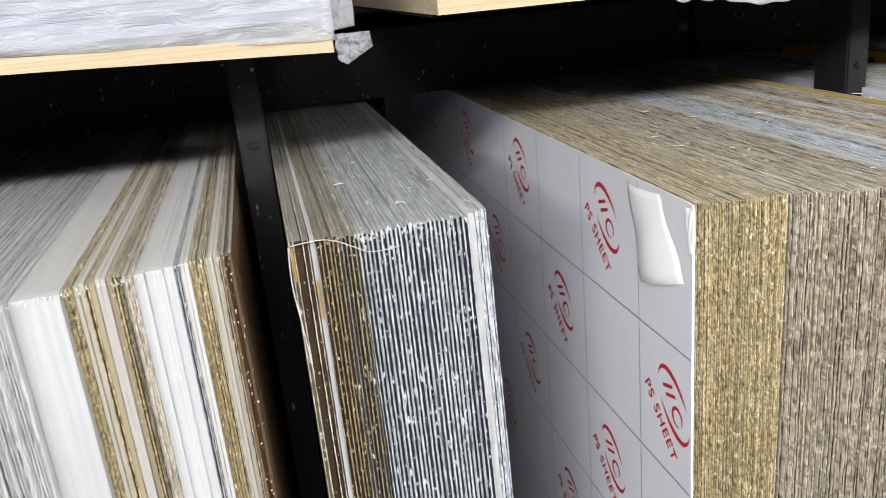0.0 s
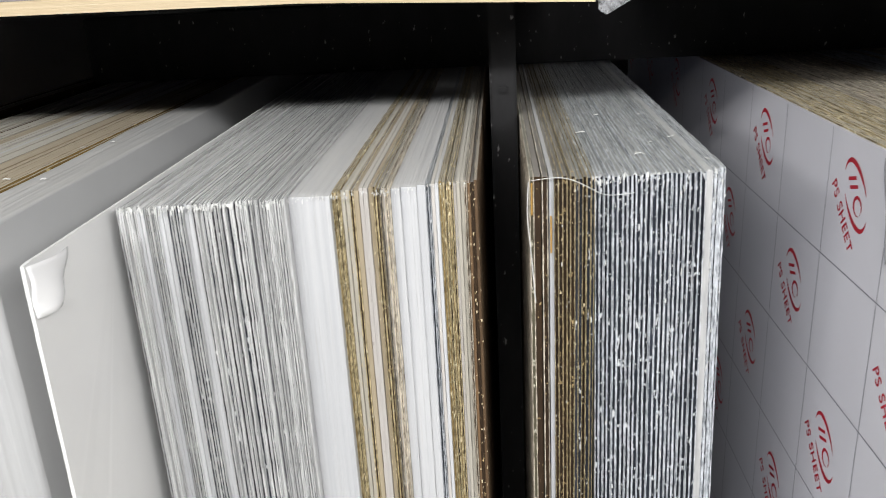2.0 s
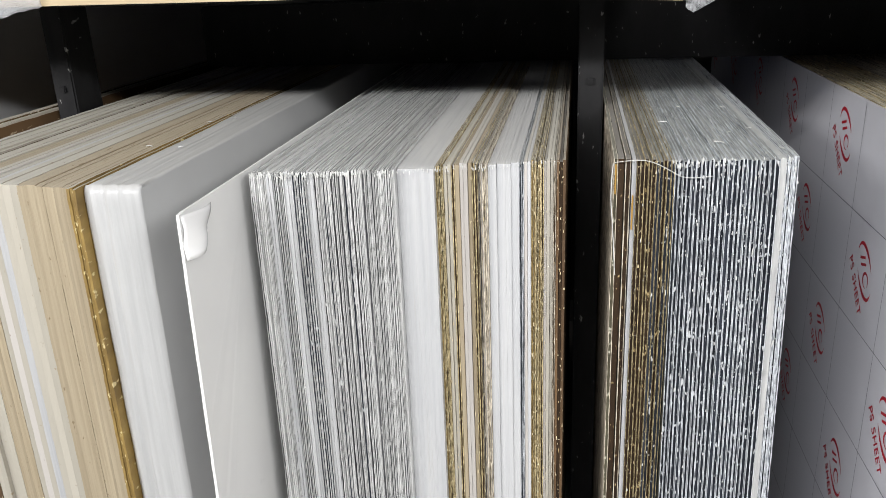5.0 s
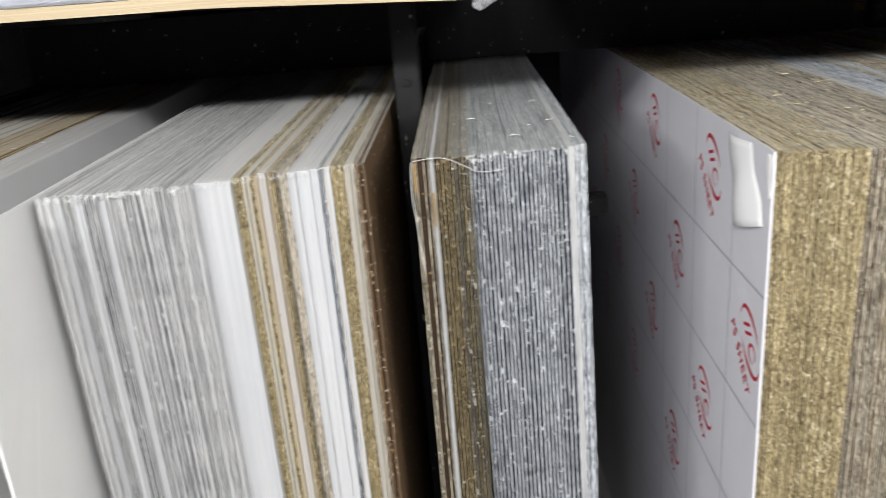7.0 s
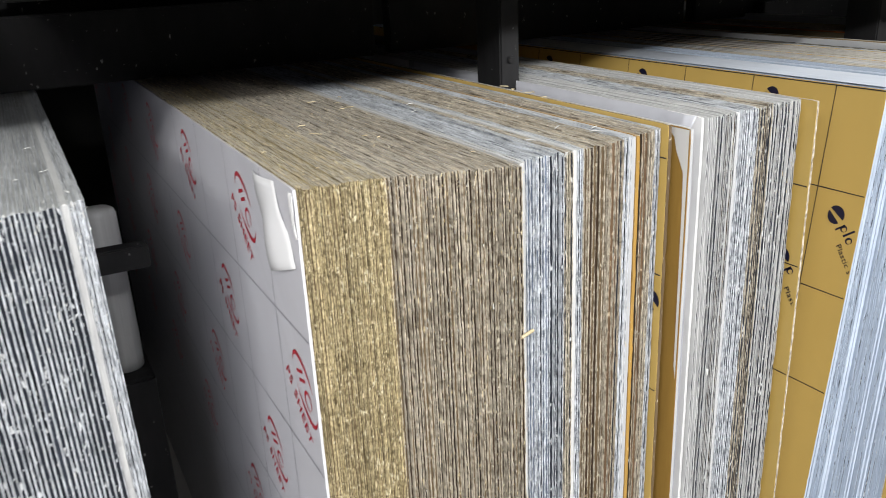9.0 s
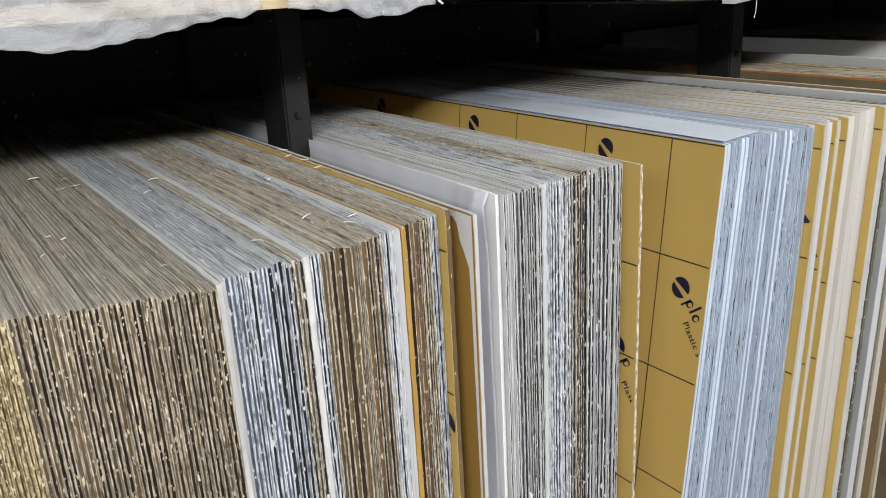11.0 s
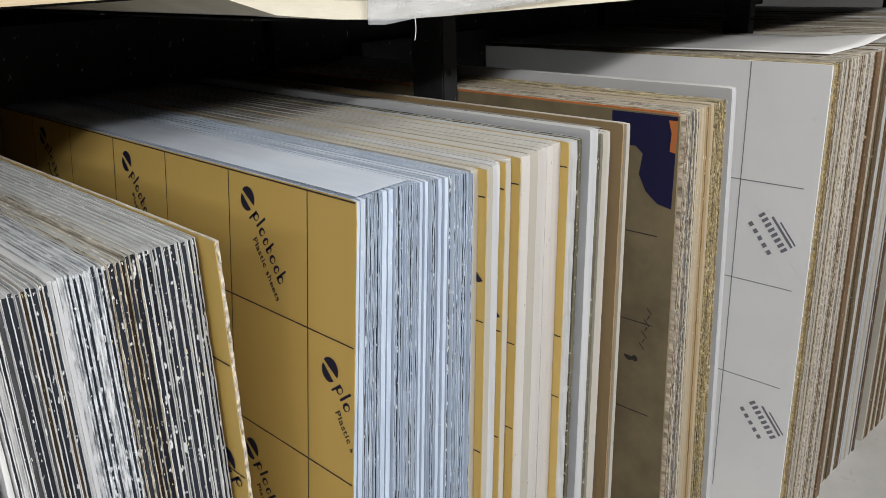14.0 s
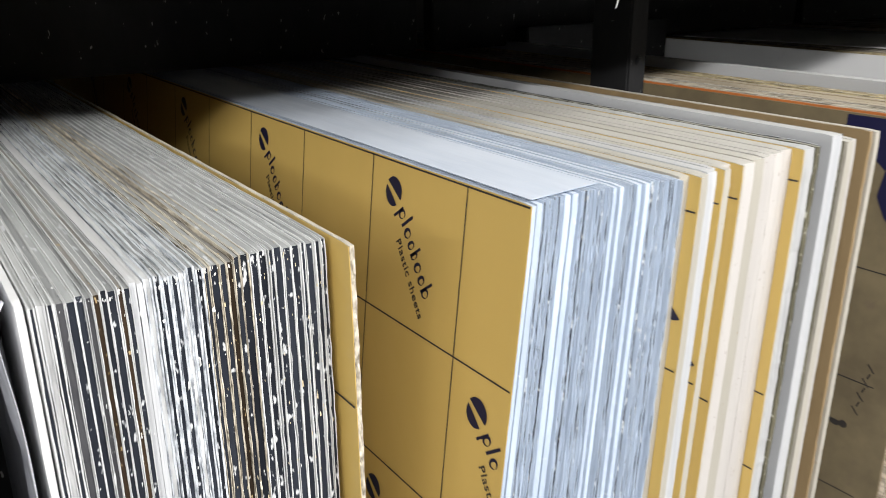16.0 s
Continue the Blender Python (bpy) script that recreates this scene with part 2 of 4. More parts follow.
def box_bm(x0, x1, y0, y1, z0, z1, bevel=0.0):
    bm = bmesh.new()
    bmesh.ops.create_cube(bm, size=1, matrix=Matrix.Translation(((x0 + x1) / 2, (y0 + y1) / 2, (z0 + z1) / 2)) @ Matrix.Diagonal((x1 - x0, y1 - y0, z1 - z0, 1)))
    if bevel:
        bmesh.ops.bevel(bm, geom=bm.edges[:], offset=bevel, segments=2, affect="EDGES")
    return bm


def part(name, bm, material, parent=None, label=""):
    me = bpy.data.meshes.new(name)
    bm.to_mesh(me)
    bm.free()
    me.materials.append(M[material])
    ob = new(name, me)
    ob.parent = parent
    return tagged(ob, label) if label else ob


def thing(name, label, category, group="", at=(0, 0, 0)):
    ob = new(name)
    ob.location = at
    return tagged(ob, label, category, group)


# ---- setting ----
def lerp(pts):
    def f(x):
        for (a, b), (c, d) in zip(pts, pts[1:]):
            if x <= c:
                return b + (d - b) * max(0, (x - a)) / (c - a)
        return pts[-1][1]
    return f


def structure(name, x0, x1, y0, y1, z0, z1, material):
    return tagged(part(name, box_bm(x0, x1, y0, y1, z0, z1), material), kind="structure")


structure("floor", -5, 7, -5, 3.6, -0.16, -0.06, "concrete")
structure("ceiling", -5, 7, -5, 3.6, 3.2, 3.3, "plaster")
# back wall coloured almost black in place of the shade there
structure("wall_back", -5, 7, 3.4, 3.6, -0.06, 3.2, "shadewall")
structure("wall_aisle", -5, 7, -5.2, -5, -0.06, 3.2, "plaster")
structure("wall_west", -5.2, -5, -5, 3.6, -0.06, 3.2, "plaster")
structure("wall_east", 7, 7.2, -5, 3.6, -0.06, 3.2, "plaster")

for lx, ly, lz, _ in LAMPS:
    fx = thing("ceiling_light", "white fluorescent batten fitting under the ceiling", "light", "ceiling lights", (lx, ly, lz))
    part("housing", box_bm(-0.98, 0.98, -0.05, 0.05, 0.03, 0.2, 0.008), "plaster", fx)
    bm = bmesh.new()
    bmesh.ops.create_cone(bm, segments=12, radius1=0.014, radius2=0.014, depth=1.9, cap_ends=True, matrix=Matrix.Translation((0, 0, 0.012)) @ Matrix.Rotation(radians(90), 4, "Y"))
    part("tube", bm, "glow", fx)

# ---- rack ----
BASE = -0.03
POSTS = [(-0.965, 1.19), (-0.019, 1.19), (0.984, 1.19), (1.9645, 1.14), (3.365, 1.20), (4.7, 1.15)]
rack = thing("storage_rack", "black painted steel storage rack holding upright plastic sheets", "rack")
for px, py in POSTS:
    post = part("post", box_bm(px - 0.0205, px + 0.0205, py, py + 0.085, -0.03, 2.3, 0.003), "steel", rack)
    part("bolt", box_bm(px - 0.006, px + 0.006, py - 0.006, py, 1.285, 1.297, 0.002), "steel", post)
    part("post", box_bm(px - 0.0205, px + 0.0205, 2.7, 2.785, -0.03, 2.3, 0.003), "steel", rack)
for (a, _), (b, _) in zip(POSTS, POSTS[1:]):
    # invented beam, dark steel in place of the black shade behind the tops
    part("beam", box_bm(a + 0.0205, b - 0.0205, 1.75, 1.79, 1.257, 1.40, 0.003), "steel", rack)
    # invented rear beam, hidden in the dark
    part("beam", box_bm(a + 0.0205, b - 0.0205, 2.72, 2.76, 1.345, 1.40, 0.003), "steel", rack)
part("cross_bar", box_bm(0.236, 0.330, 1.30, 1.335, 1.000, 1.040, 0.003), "steel", rack)
# this second bar is made up: black screen where the pale sheet's back lies in shade
part("cross_bar", box_bm(2.215, 2.695, 1.70, 1.74, 1.10, 1.30, 0.003), "steel", rack)
part("base_platform", box_bm(-1.6, 4.8, 0.45, 3.1, -0.06, BASE, 0.004), "pale", rack)

# ---- upright sheets ----
HEIGHT, LENGTH = 1.28, 2.05
CACHE = {}


def sheet_mesh(kind, th, material, rough_edge, length, variant):
    """A thin upright panel from x 0 to th, with an uneven sawn front and top edge. Mesh shared between alike sheets."""
    key = (kind, round(th, 4), material, rough_edge, length, variant)
    if key in CACHE:
        return CACHE[key]
    r = random.Random(len(CACHE) + 11)
    prof = [(0.0, 0.0), (0.0, 0.38)]
    z = 0.56
    while z < HEIGHT - 0.012:
        prof.append((r.uniform(-1, 1) * rough_edge, z))
        z += r.uniform(0.006, 0.016)
    prof.append((0.001, HEIGHT - 0.001))
    y = 0.012
    while y < 0.85:
        prof.append((y, HEIGHT + r.uniform(-1, 0.6) * rough_edge * 0.8))
        y += r.uniform(0.012, 0.03)
    prof += [(1.2, HEIGHT), (length, HEIGHT), (length, 0.0)]
    n = len(prof)
    wob = (0.3 if kind == "film" else 0.2) * min(th, 0.0012)
    verts = [(r.uniform(-wob, wob), a, b) for a, b in prof] + [(th + r.uniform(-wob, wob), a, b) for a, b in prof]
    faces = [tuple(reversed(range(n)))[::-1], tuple(range(2 * n - 1, n - 1, -1))]
    faces += [(i, i + n, (i + 1) % n + n, (i + 1) % n) for i in range(n)]
    me = mesh_from(kind, verts, faces, material)
    bm = bmesh.new()
    bm.from_mesh(me)
    bmesh.ops.recalc_face_normals(bm, faces=bm.faces[:])
    bm.to_mesh(me)
    bm.free()
    CACHE[key] = me
    return me


LOOSE = []
KIND = dict.fromkeys(("dark", "umber", "grey", "olive", "steelblue", "brown", "amber"), "acrylic_sheet") | dict.fromkeys(("sand", "kraft"), "fibreboard_panel")
SMOOTH = ("white", "sand", "gloss", "cream", "pink", "mgfilm", "paper", "blue")


def sheet(x, th, y, core, film=None, film_th=0.0, label="", group="", lean=0.0, top=0.0, length=LENGTH, rough_edge=0.0006, stuff=False, face=None):
    """One sheet whose left face stands at x at the top. lean: degrees by which the top leans to +x."""
    name = KIND.get(core, "plastic_sheet")
    if core in SMOOTH:
        rough_edge = min(rough_edge, 0.00016)
    v = rnd.randrange(4)
    if stuff:
        LOOSE.append((sheet_mesh("sheet", th, core, rough_edge, length, v), pose(x - HEIGHT * math.sin(radians(lean)), y, BASE + top, 0, lean, 0), core))
        return None
    ob = new(name, sheet_mesh("sheet", th - 2 * film_th, core, rough_edge, length, v))
    xb = x - HEIGHT * math.sin(radians(lean)) + film_th
    ob.matrix_world = pose(xb, y, BASE + top, 0, lean, 0)
    tagged(ob, label, name.replace("_", " "), group)
    if face:
        f = new("printed_film", sheet_mesh("film", 0.0005, face, rough_edge * 0.3, length, rnd.randrange(4)))
        f.parent = ob
        f.location = (-0.0007, 0.0003, -0.0005)
    if film:
        for xo in (-film_th, th - 2 * film_th):
            f = new("film", sheet_mesh("film", film_th, film, rough_edge * 1.5, length, rnd.randrange(4)))
            f.parent = ob
            f.location = (xo, -0.0012 + rnd.uniform(-0.0006, 0.0006), 0.0008)
    return ob


def run(x0, x1, y0, y1, pitch, core, film, film_th, label, group, gap=0.0005, lean0=0.0, lean1=0.0, jit=0.0018, vary=0.15, stuff=False):
    """A run of alike sheets that fill x0 to x1 side by side; their front edges go from y0 to y1."""
    xs, x = [], x0
    n = max(1, round((x1 - x0) / pitch))
    w = [rnd.uniform(1 - vary, 1 + vary) for _ in range(n)]
    s = (x1 - x0) / sum(w)
    for i in range(n):
        f = (i + 0.5) / n
        sheet(x, w[i] * s - gap, y0 + (y1 - y0) * f + rnd.uniform(-jit, jit), core if isinstance(core, str) else core[rnd.randrange(len(core))], film, film_th, label, group,
              lean0 + (lean1 - lean0) * f, rnd.uniform(-0.0016, 0.0014), stuff=stuff)
        x += w[i] * s


# stack far on the west side
G0 = "sheets in the tan and white stack"
run(-1.055, -0.993, 0.70, 0.70, 0.009, ("tan", "cream", "brown"), "filmcream", 0.0012, "mixed beige plastic sheet with dusty sawn edges", G0, stuff=True)
run(-0.935, -0.84, 0.70, 0.70, 0.009, ("cream", "tan", "cream", "brown"), None, 0, "cream plastic sheet with dusty sawn edges", G0)
run(-0.84, -0.762, 0.705, 0.70, 0.010, ("sand", "cream", "pink"), None, 0, "sand-coloured board with a dusty top edge", G0)
run(-0.762, -0.715, 0.70, 0.69, 0.012, ("white", "cream"), None, 0, "off-white plastic sheet in the tan stack", G0)
run(-0.715, -0.638, 0.69, 0.675, 0.0096, "sand", None, 0, "tan fibreboard panel standing upright", G0, vary=0.5)
run(-0.638, -0.626, 0.675, 0.673, 0.004, "gold", None, 0, "thin gold-speckled sheet beside tan boards", G0)


def wrapped_board(label, x0, x1, y, group, seed):
    """A thick board in tight creased film: soft corners and shallow folds down its front and along its top."""
    nx, hz = 30, []
    z = 0.42
    while z < HEIGHT - 0.014:
        hz.append((0.0, z))
        z += 0.011
    path = [(0.012, 0.0), (0.004, 0.2)] + hz + [(0.012 - 0.012 * math.cos(a), HEIGHT - 0.014 + 0.014 * math.sin(a)) for a in (0.35, 0.75, 1.15, 1.55)]
    path += [(0.02 + 0.03 * i, HEIGHT) for i in range(1, 22)] + [(1.1, HEIGHT), (LENGTH, HEIGHT), (LENGTH, 0.0)]
    vs, fs, m = [], [], len(path)
    for i in range(nx + 1):
        u = i / nx
        side = max(0.0, abs(2 * u - 1) - 0.78) / 0.22
        for j, (py, pz) in enumerate(path):
            d = 0.0022 * noise.noise((u * 5, pz * 3.5, seed + py * 4)) + 0.0011 * noise.noise((u * 13, pz * 17, seed * 2 + py * 15))
            d += 0.0022 * math.exp(-((u - 0.30 - 0.04 * math.sin(pz * 11)) / 0.035) ** 2) + 0.0014 * math.exp(-((u - 0.62 - 0.03 * math.sin(pz * 17 + 1)) / 0.03) ** 2) + 0.004 * side ** 2
            inner = 2 <= j < m - 2
            front = pz < HEIGHT - 0.001
            vs.append(((x1 - x0) * u, py + (d if inner and front else 0), pz - (abs(d) if inner and not front else 0)))
    for i in range(nx):
        for j in range(m):
            k = (j + 1) % m
            fs.append((i * m + j, (i + 1) * m + j, (i + 1) * m + k, i * m + k))
    fs += [tuple(range(m)), tuple(range(nx * m + m - 1, nx * m - 1, -1))]
    me = mesh_from("foam_board", vs, fs, "foamwrap")
    for p in me.polygons:
        p.use_smooth = len(p.vertices) == 4
    ob = new("foam_board", me)
    ob.location = (x0, y, BASE)
    return tagged(ob, label, "foam board", group)


wrapped_board("thick white foam board wrapped in creased film", -0.6255, -0.551, 0.684, G0, 8)
# second stack
G1 = "sheets in the grey and white stack"
flap = sheet(-0.4575, 0.0035, 0.59, "gloss", None, 0, "glossy white sheet pulled forward with a peeling corner", G1, 0.8, -0.004)
GREYS = ("grey", "dark", "grey", "filmgrey", "grey")
run(-0.4375, -0.4165, 0.744, 0.746, 0.0034, ("filmgrey", "grey", "filmgrey"), "filmgrey", 0.0009, "grey acrylic sheet with pale film edges", G1)
run(-0.4165, -0.409, 0.746, 0.748, 0.0037, "white", None, 0, "white plastic sheet with a clean edge", G1)
run(-0.409, -0.396, 0.748, 0.750, 0.0032, ("grey", "dark", "grey"), "filmgrey", 0.0006, "grey acrylic sheet with pale film edges", G1)
run(-0.396, -0.3855, 0.750, 0.752, 0.0052, "white", None, 0, "white plastic sheet with a clean edge", G1)
run(-0.3855, -0.3685, 0.752, 0.753, 0.0034, ("dark", "grey", "dark"), "filmgrey", 0.0005, "dark grey acrylic sheet with pale film edges", G1)
run(-0.3685, -0.3595, 0.754, 0.756, 0.0045, "white", None, 0, "white plastic sheet with a clean edge", G1)
run(-0.3595, -0.258, 0.756, 0.761, 0.0036, GREYS, "filmgrey", 0.0008, "grey acrylic sheet with pale film edges", G1, vary=0.3)
run(-0.258, -0.2125, 0.761, 0.785, 0.045, "white", None, 0, "thick white foam board with a smooth edge", G1, gap=0.0002)
run(-0.2125, -0.203, 0.786, 0.79, 0.0032, ("umber", "gold"), "filmgold", 0.0008, "thin gold-speckled sheet with frayed film", G1)
run(-0.203, -0.194, 0.79, 0.794, 0.0045, ("pink", "cream"), None, 0, "cream plastic sheet with a dusty edge", G1)
run(-0.194, -0.1895, 0.794, 0.795, 0.0045, "umber", "filmgold", 0.0009, "dark brown sheet with frayed film edges", G1)
run(-0.1895, -0.1685, 0.794, 0.797, 0.0052, ("sand", "pink"), None, 0, "light tan board with a smooth edge", G1)
run(-0.1685, -0.1610, 0.797, 0.796, 0.0037, "umber", "filmgold", 0.0007, "dark brown sheet with frayed film edges", G1)
run(-0.1610, -0.1485, 0.797, 0.795, 0.0031, ("grey", "pink", "umber"), "filmcream", 0.0007, "mauve-grey sheet with pale film edges", G1)
run(-0.1485, -0.1105, 0.795, 0.805, 0.0095, "white", None, 0, "white foam sheet with a chipped edge", G1, gap=0.00012, vary=0.4)
run(-0.1105, -0.1045, 0.806, 0.807, 0.003, "dark", "film", 0.0006, "dark sheet with white film edges", G1)
run(-0.1045, -0.0960, 0.807, 0.808, 0.0042, ("pink", "white"), None, 0, "pale pink plastic sheet with a smooth edge", G1)
run(-0.0960, -0.0800, 0.809, 0.813, 0.0032, ("gold", "umber", "gold"), "filmgold", 0.0007, "thin gold-speckled sheet with frayed film", G1)
run(-0.0800, -0.0680, 0.813, 0.813, 0.004, ("pink", "cream"), None, 0, "cream plastic sheet with a dusty edge", G1)
run(-0.0680, -0.0645, 0.813, 0.814, 0.0035, "umber", "filmcream", 0.0008, "dark brown sheet with pale film edges", G1)
run(-0.0645, -0.0530, 0.813, 0.816, 0.0038, ("tan", "brown", "umber"), None, 0, "brown sheet with a splintered edge beside the post", G1)
# silver stack
G2 = "sheets in the silver stack"
stained_a = sheet(0.005, 0.005, 0.822, "olive", "filmcream", 0.0008, "pale sheet with an orange-stained torn edge", G2)
sheet(0.0105, 0.007, 0.822, "umber", None, 0, "dark brown acrylic sheet with a rough edge", G2)
sheet(0.019, 0.0065, 0.820, "umber", "filmcream", 0.001, "dark brown acrylic sheet with a rough edge", G2)
stained_b = sheet(0.027, 0.005, 0.818, "white", None, 0, "white plastic sheet with a stained edge", G2)
for o, za, zb in ((stained_a, 1.235, 1.273), (stained_b, 1.19, 1.235)):
    part("stain_strip", box_bm(0.0006, 0.0026, -0.0028, -0.0016, za, zb, 0.0003), "amber", o, "orange stained strip")
run(0.0325, 0.077, 0.817, 0.811, 0.0045, ("umber", "dark", "umber"), "filmgold", 0.00035, "dark brown acrylic sheet with frayed straw film", G2)
run(0.077, 0.199, 0.811, 0.818, 0.0053, "dark", "film", 0.00075, "black acrylic sheet with frayed white film edges", G2, lean0=-0.5, lean1=-1.0)
run(0.199, 0.207, 0.818, 0.825, 0.008, "filmgrey", None, 0, "pale grey plastic sheet with a dull edge", G2, lean0=-1, lean1=-1)
run(0.207, 0.223, 0.827, 0.832, 0.0045, "dark", "film", 0.0012, "black acrylic sheet with frayed white film edges", G2, lean0=-1, lean1=-1)
# large stack of tan sheets
G3 = "sheets in the long tan stack"
printed_white = sheet(0.4165, 0.0030, 0.728, "mgfilm", None, 0, "sheet under white film printed with red marks and a grid", G3)
run(0.4200, 0.515, 0.730, 0.712, 0.0036, "tan", "filmgold", 0.0010, "tan-edged acrylic sheet with frayed straw film", G3, gap=0.0003)
run(0.515, 0.662, 0.712, 0.665, 0.0042, ("umber", "tan", "umber"), "filmcream", 0.00062, "dark acrylic sheet with frayed cream film", G3)
run(0.665, 0.674, 0.672, 0.680, 0.0045, "filmgrey", None, 0, "pale grey plastic sheet with a chipped edge", G3)
run(0.674, 0.714, 0.682, 0.688, 0.0047, ("steelblue", "dark", "steelblue"), "film", 0.0008, "blue-grey acrylic sheet with a white film", G3)
run(0.714, 0.7345, 0.688, 0.688, 0.0048, "dark", "film", 0.0007, "black acrylic sheet with chipped white film", G3)
run(0.7345, 0.7480, 0.688, 0.688, 0.0042, ("olive", "dark"), "filmcream", 0.0006, "olive acrylic sheet with a dusty edge", G3)
run(0.7480, 0.7545, 0.687, 0.687, 0.0065, "filmgrey", None, 0, "pale grey plastic sheet with a clean edge", G3)
run(0.7545, 0.7640, 0.687, 0.688, 0.0046, "dark", "film", 0.0010, "black acrylic sheet with white film edges", G3)
run(0.7640, 0.8130, 0.688, 0.690, 0.0050, ("brown", "tan", "umber", "olive"), "filmcream", 0.0004, "brown acrylic sheet with a grainy sawn edge", G3, vary=0.4)
run(0.8130, 0.8315, 0.690, 0.698, 0.0045, ("umber", "dark", "brown"), "filmcream", 0.0004, "dark brown acrylic sheet with a rough edge", G3)
run(0.8315, 0.8490, 0.699, 0.702, 0.0042, ("pink", "dark", "white"), "film", 0.0008, "dark and white sheet with torn film edges", G3)
run(0.8490, 0.8600, 0.702, 0.704, 0.0055, "white", None, 0, "white plastic sheet with a clean edge", G3)
run(0.8600, 0.8655, 0.704, 0.705, 0.0055, "amber", None, 0, "amber acrylic sheet with a rough edge", G3)
run(0.8655, 0.8815, 0.706, 0.710, 0.0050, ("brown", "umber"), "filmcream", 0.0003, "brown acrylic sheet with a dull edge", G3)
run(0.8815, 0.9000, 0.710, 0.716, 0.0042, ("umber", "dark", "olive"), "filmcream", 0.0007, "dark acrylic sheet with pale film edges", G3)
run(0.9000, 0.9125, 0.716, 0.718, 0.0040, ("white", "dark", "white"), "film", 0.0008, "thin white sheet with a stained corner", G3)
yellow_a = sheet(0.9140, 0.0050, 0.705, "tan", None, 0, "sheet under golden printed film with torn edge", G3, top=0.006, face="yellow")
amber_a = sheet(0.9360, 0.0045, 0.688, "white", None, 0, "white-edged sheet under amber film with torn paper", G3, face="amber")
bagged = sheet(0.9975, 0.0045, 0.731, "gloss", None, 0, "white sheet inside a loose plastic bag", G3)
run(1.0035, 1.0175, 0.724, 0.724, 0.0046, ("grey", "dark", "filmgrey"), "filmgrey", 0.0009, "grey acrylic sheet with a pale torn film", G3)
run(1.0175, 1.0620, 0.722, 0.730, 0.0047, ("dark", "dark", "umber", "grey"), "filmgrey", 0.0005, "dark acrylic sheet with a chipped pale film", G3, vary=0.35)
run(1.0620, 1.0710, 0.731, 0.733, 0.0045, "white", None, 0, "white plastic sheet with a smooth edge", G3)
run(1.0710, 1.1100, 0.733, 0.735, 0.0056, ("steelblue", "filmgrey", "dark", "dark"), "film", 0.0012, "silvery acrylic sheet with white film", G3)
run(1.1100, 1.1430, 0.735, 0.737, 0.0056, ("umber", "dark", "dark"), "filmcream", 0.0006, "dark brown acrylic sheet with cream film edges", G3, vary=0.3)
run(1.1430, 1.2010, 0.737, 0.739, 0.0058, "dark", "filmgrey", 0.0007, "black acrylic sheet with cream film edges", G3, vary=0.3)
yellow_b = sheet(1.2080, 0.0036, 0.714, "filmcream", None, 0, "clear-edged sheet under golden film beside dark sheets", G3, face="yellow")
# golden and blue stack
G4 = "sheets in the golden and blue stack"
yellow_c = sheet(1.3925, 0.0038, 0.731, "blue", None, 0, "sheet under golden film printed with navy marks and a grid", G4, 6.0, face="yellow")
BLUES = [(0.009, "blue", 1), (0.026, "bluegrey", 7), (0.019, "blue", 2), (0.030, "bluegrey", 8), (0.014, "blue", 2), (0.010, "bluegrey", 3), (0.016, "blue", 2), (0.030, "bluegrey", 8)]
x = 1.3972
for w, k, n in BLUES:
    f = (x - 1.397) / 0.156
    ys = lerp([(1.397, 0.734), (1.44, 0.738), (1.5, 0.722), (1.56, 0.702)])
    if n < 3:
        for i in range(n):
            sheet(x + 0.0014, w / n - 0.0026, ys(x) - 0.002, "blue", None, 0, "pale blue film-wrapped sheet with a soft wavy edge", G4, 5.8 - 2.6 * f, rough_edge=0.0009)
            x += w / n
    else:
        run(x, x + w, ys(x), ys(x + w), w / n, ("dark", "dark", "dark", "bluegrey"), "blue", 0.00055, "blue-grey sheet with chipped film edges", G4, lean0=5.8 - 2.6 * f, lean1=5.8 - 2.6 * (f + w / 0.156), gap=0.0007, vary=0.5)
        x += w
CREAMY = [(1.5550, 0.0135, 0.711, "cream"), (1.5695, 0.0030, 0.697, "yellow"), (1.5730, 0.0150, 0.704, "cream"), (1.5885, 0.0145, 0.706, "white"), (1.6036, 0.0070, 0.714, "white"), (1.6115, 0.0090, 0.703, "yellow"), (1.6210, 0.0185, 0.718, "pink"), (1.6405, 0.0026, 0.703, "yellow"),
          (1.6436, 0.0220, 0.708, "pink"), (1.6658, 0.0200, 0.711, "cream"), (1.6860, 0.0130, 0.712, "pink"), (1.6992, 0.0125, 0.716, "pink"), (1.7120, 0.0130, 0.716, "pink"), (1.7255, 0.0215, 0.720, "pink"), (1.7480, 0.0026, 0.706, "yellow"),
          (1.7510, 0.0190, 0.708, "filmgrey"), (1.7704, 0.0070, 0.706, "olive"), (1.7800, 0.0030, 0.712, "dark"), (1.7915, 0.0190, 0.702, "white"), (1.8110, 0.0120, 0.706, "olive"), (1.8235, 0.0120, 0.702, "cream"), (1.8360, 0.0100, 0.705, "pink")]
WORD = {"yellow": "sheet under golden film pulled slightly forward", "cream": "cream plastic sheet with a dusty edge", "pink": "pale pink plastic sheet with a smooth edge", "filmgrey": "light grey plastic sheet with a smooth edge",
        "olive": "dull olive acrylic sheet with a rough edge", "dark": "black acrylic sheet between pale sheets", "white": "bright white plastic sheet with a clean edge"}
yellow_strips = []
for i, (x, th, y, k) in enumerate(CREAMY):
    o = sheet(x, th, y, "cream" if k == "yellow" else k, None, 0, WORD[k], G4, 3.2 - (x - 1.55) * 6, 0.010 if k == "white" and x > 1.7 else rnd.uniform(-0.0003, 0.0003), face="yellow" if k == "yellow" else None)
    if k == "yellow":
        yellow_strips.append(o)
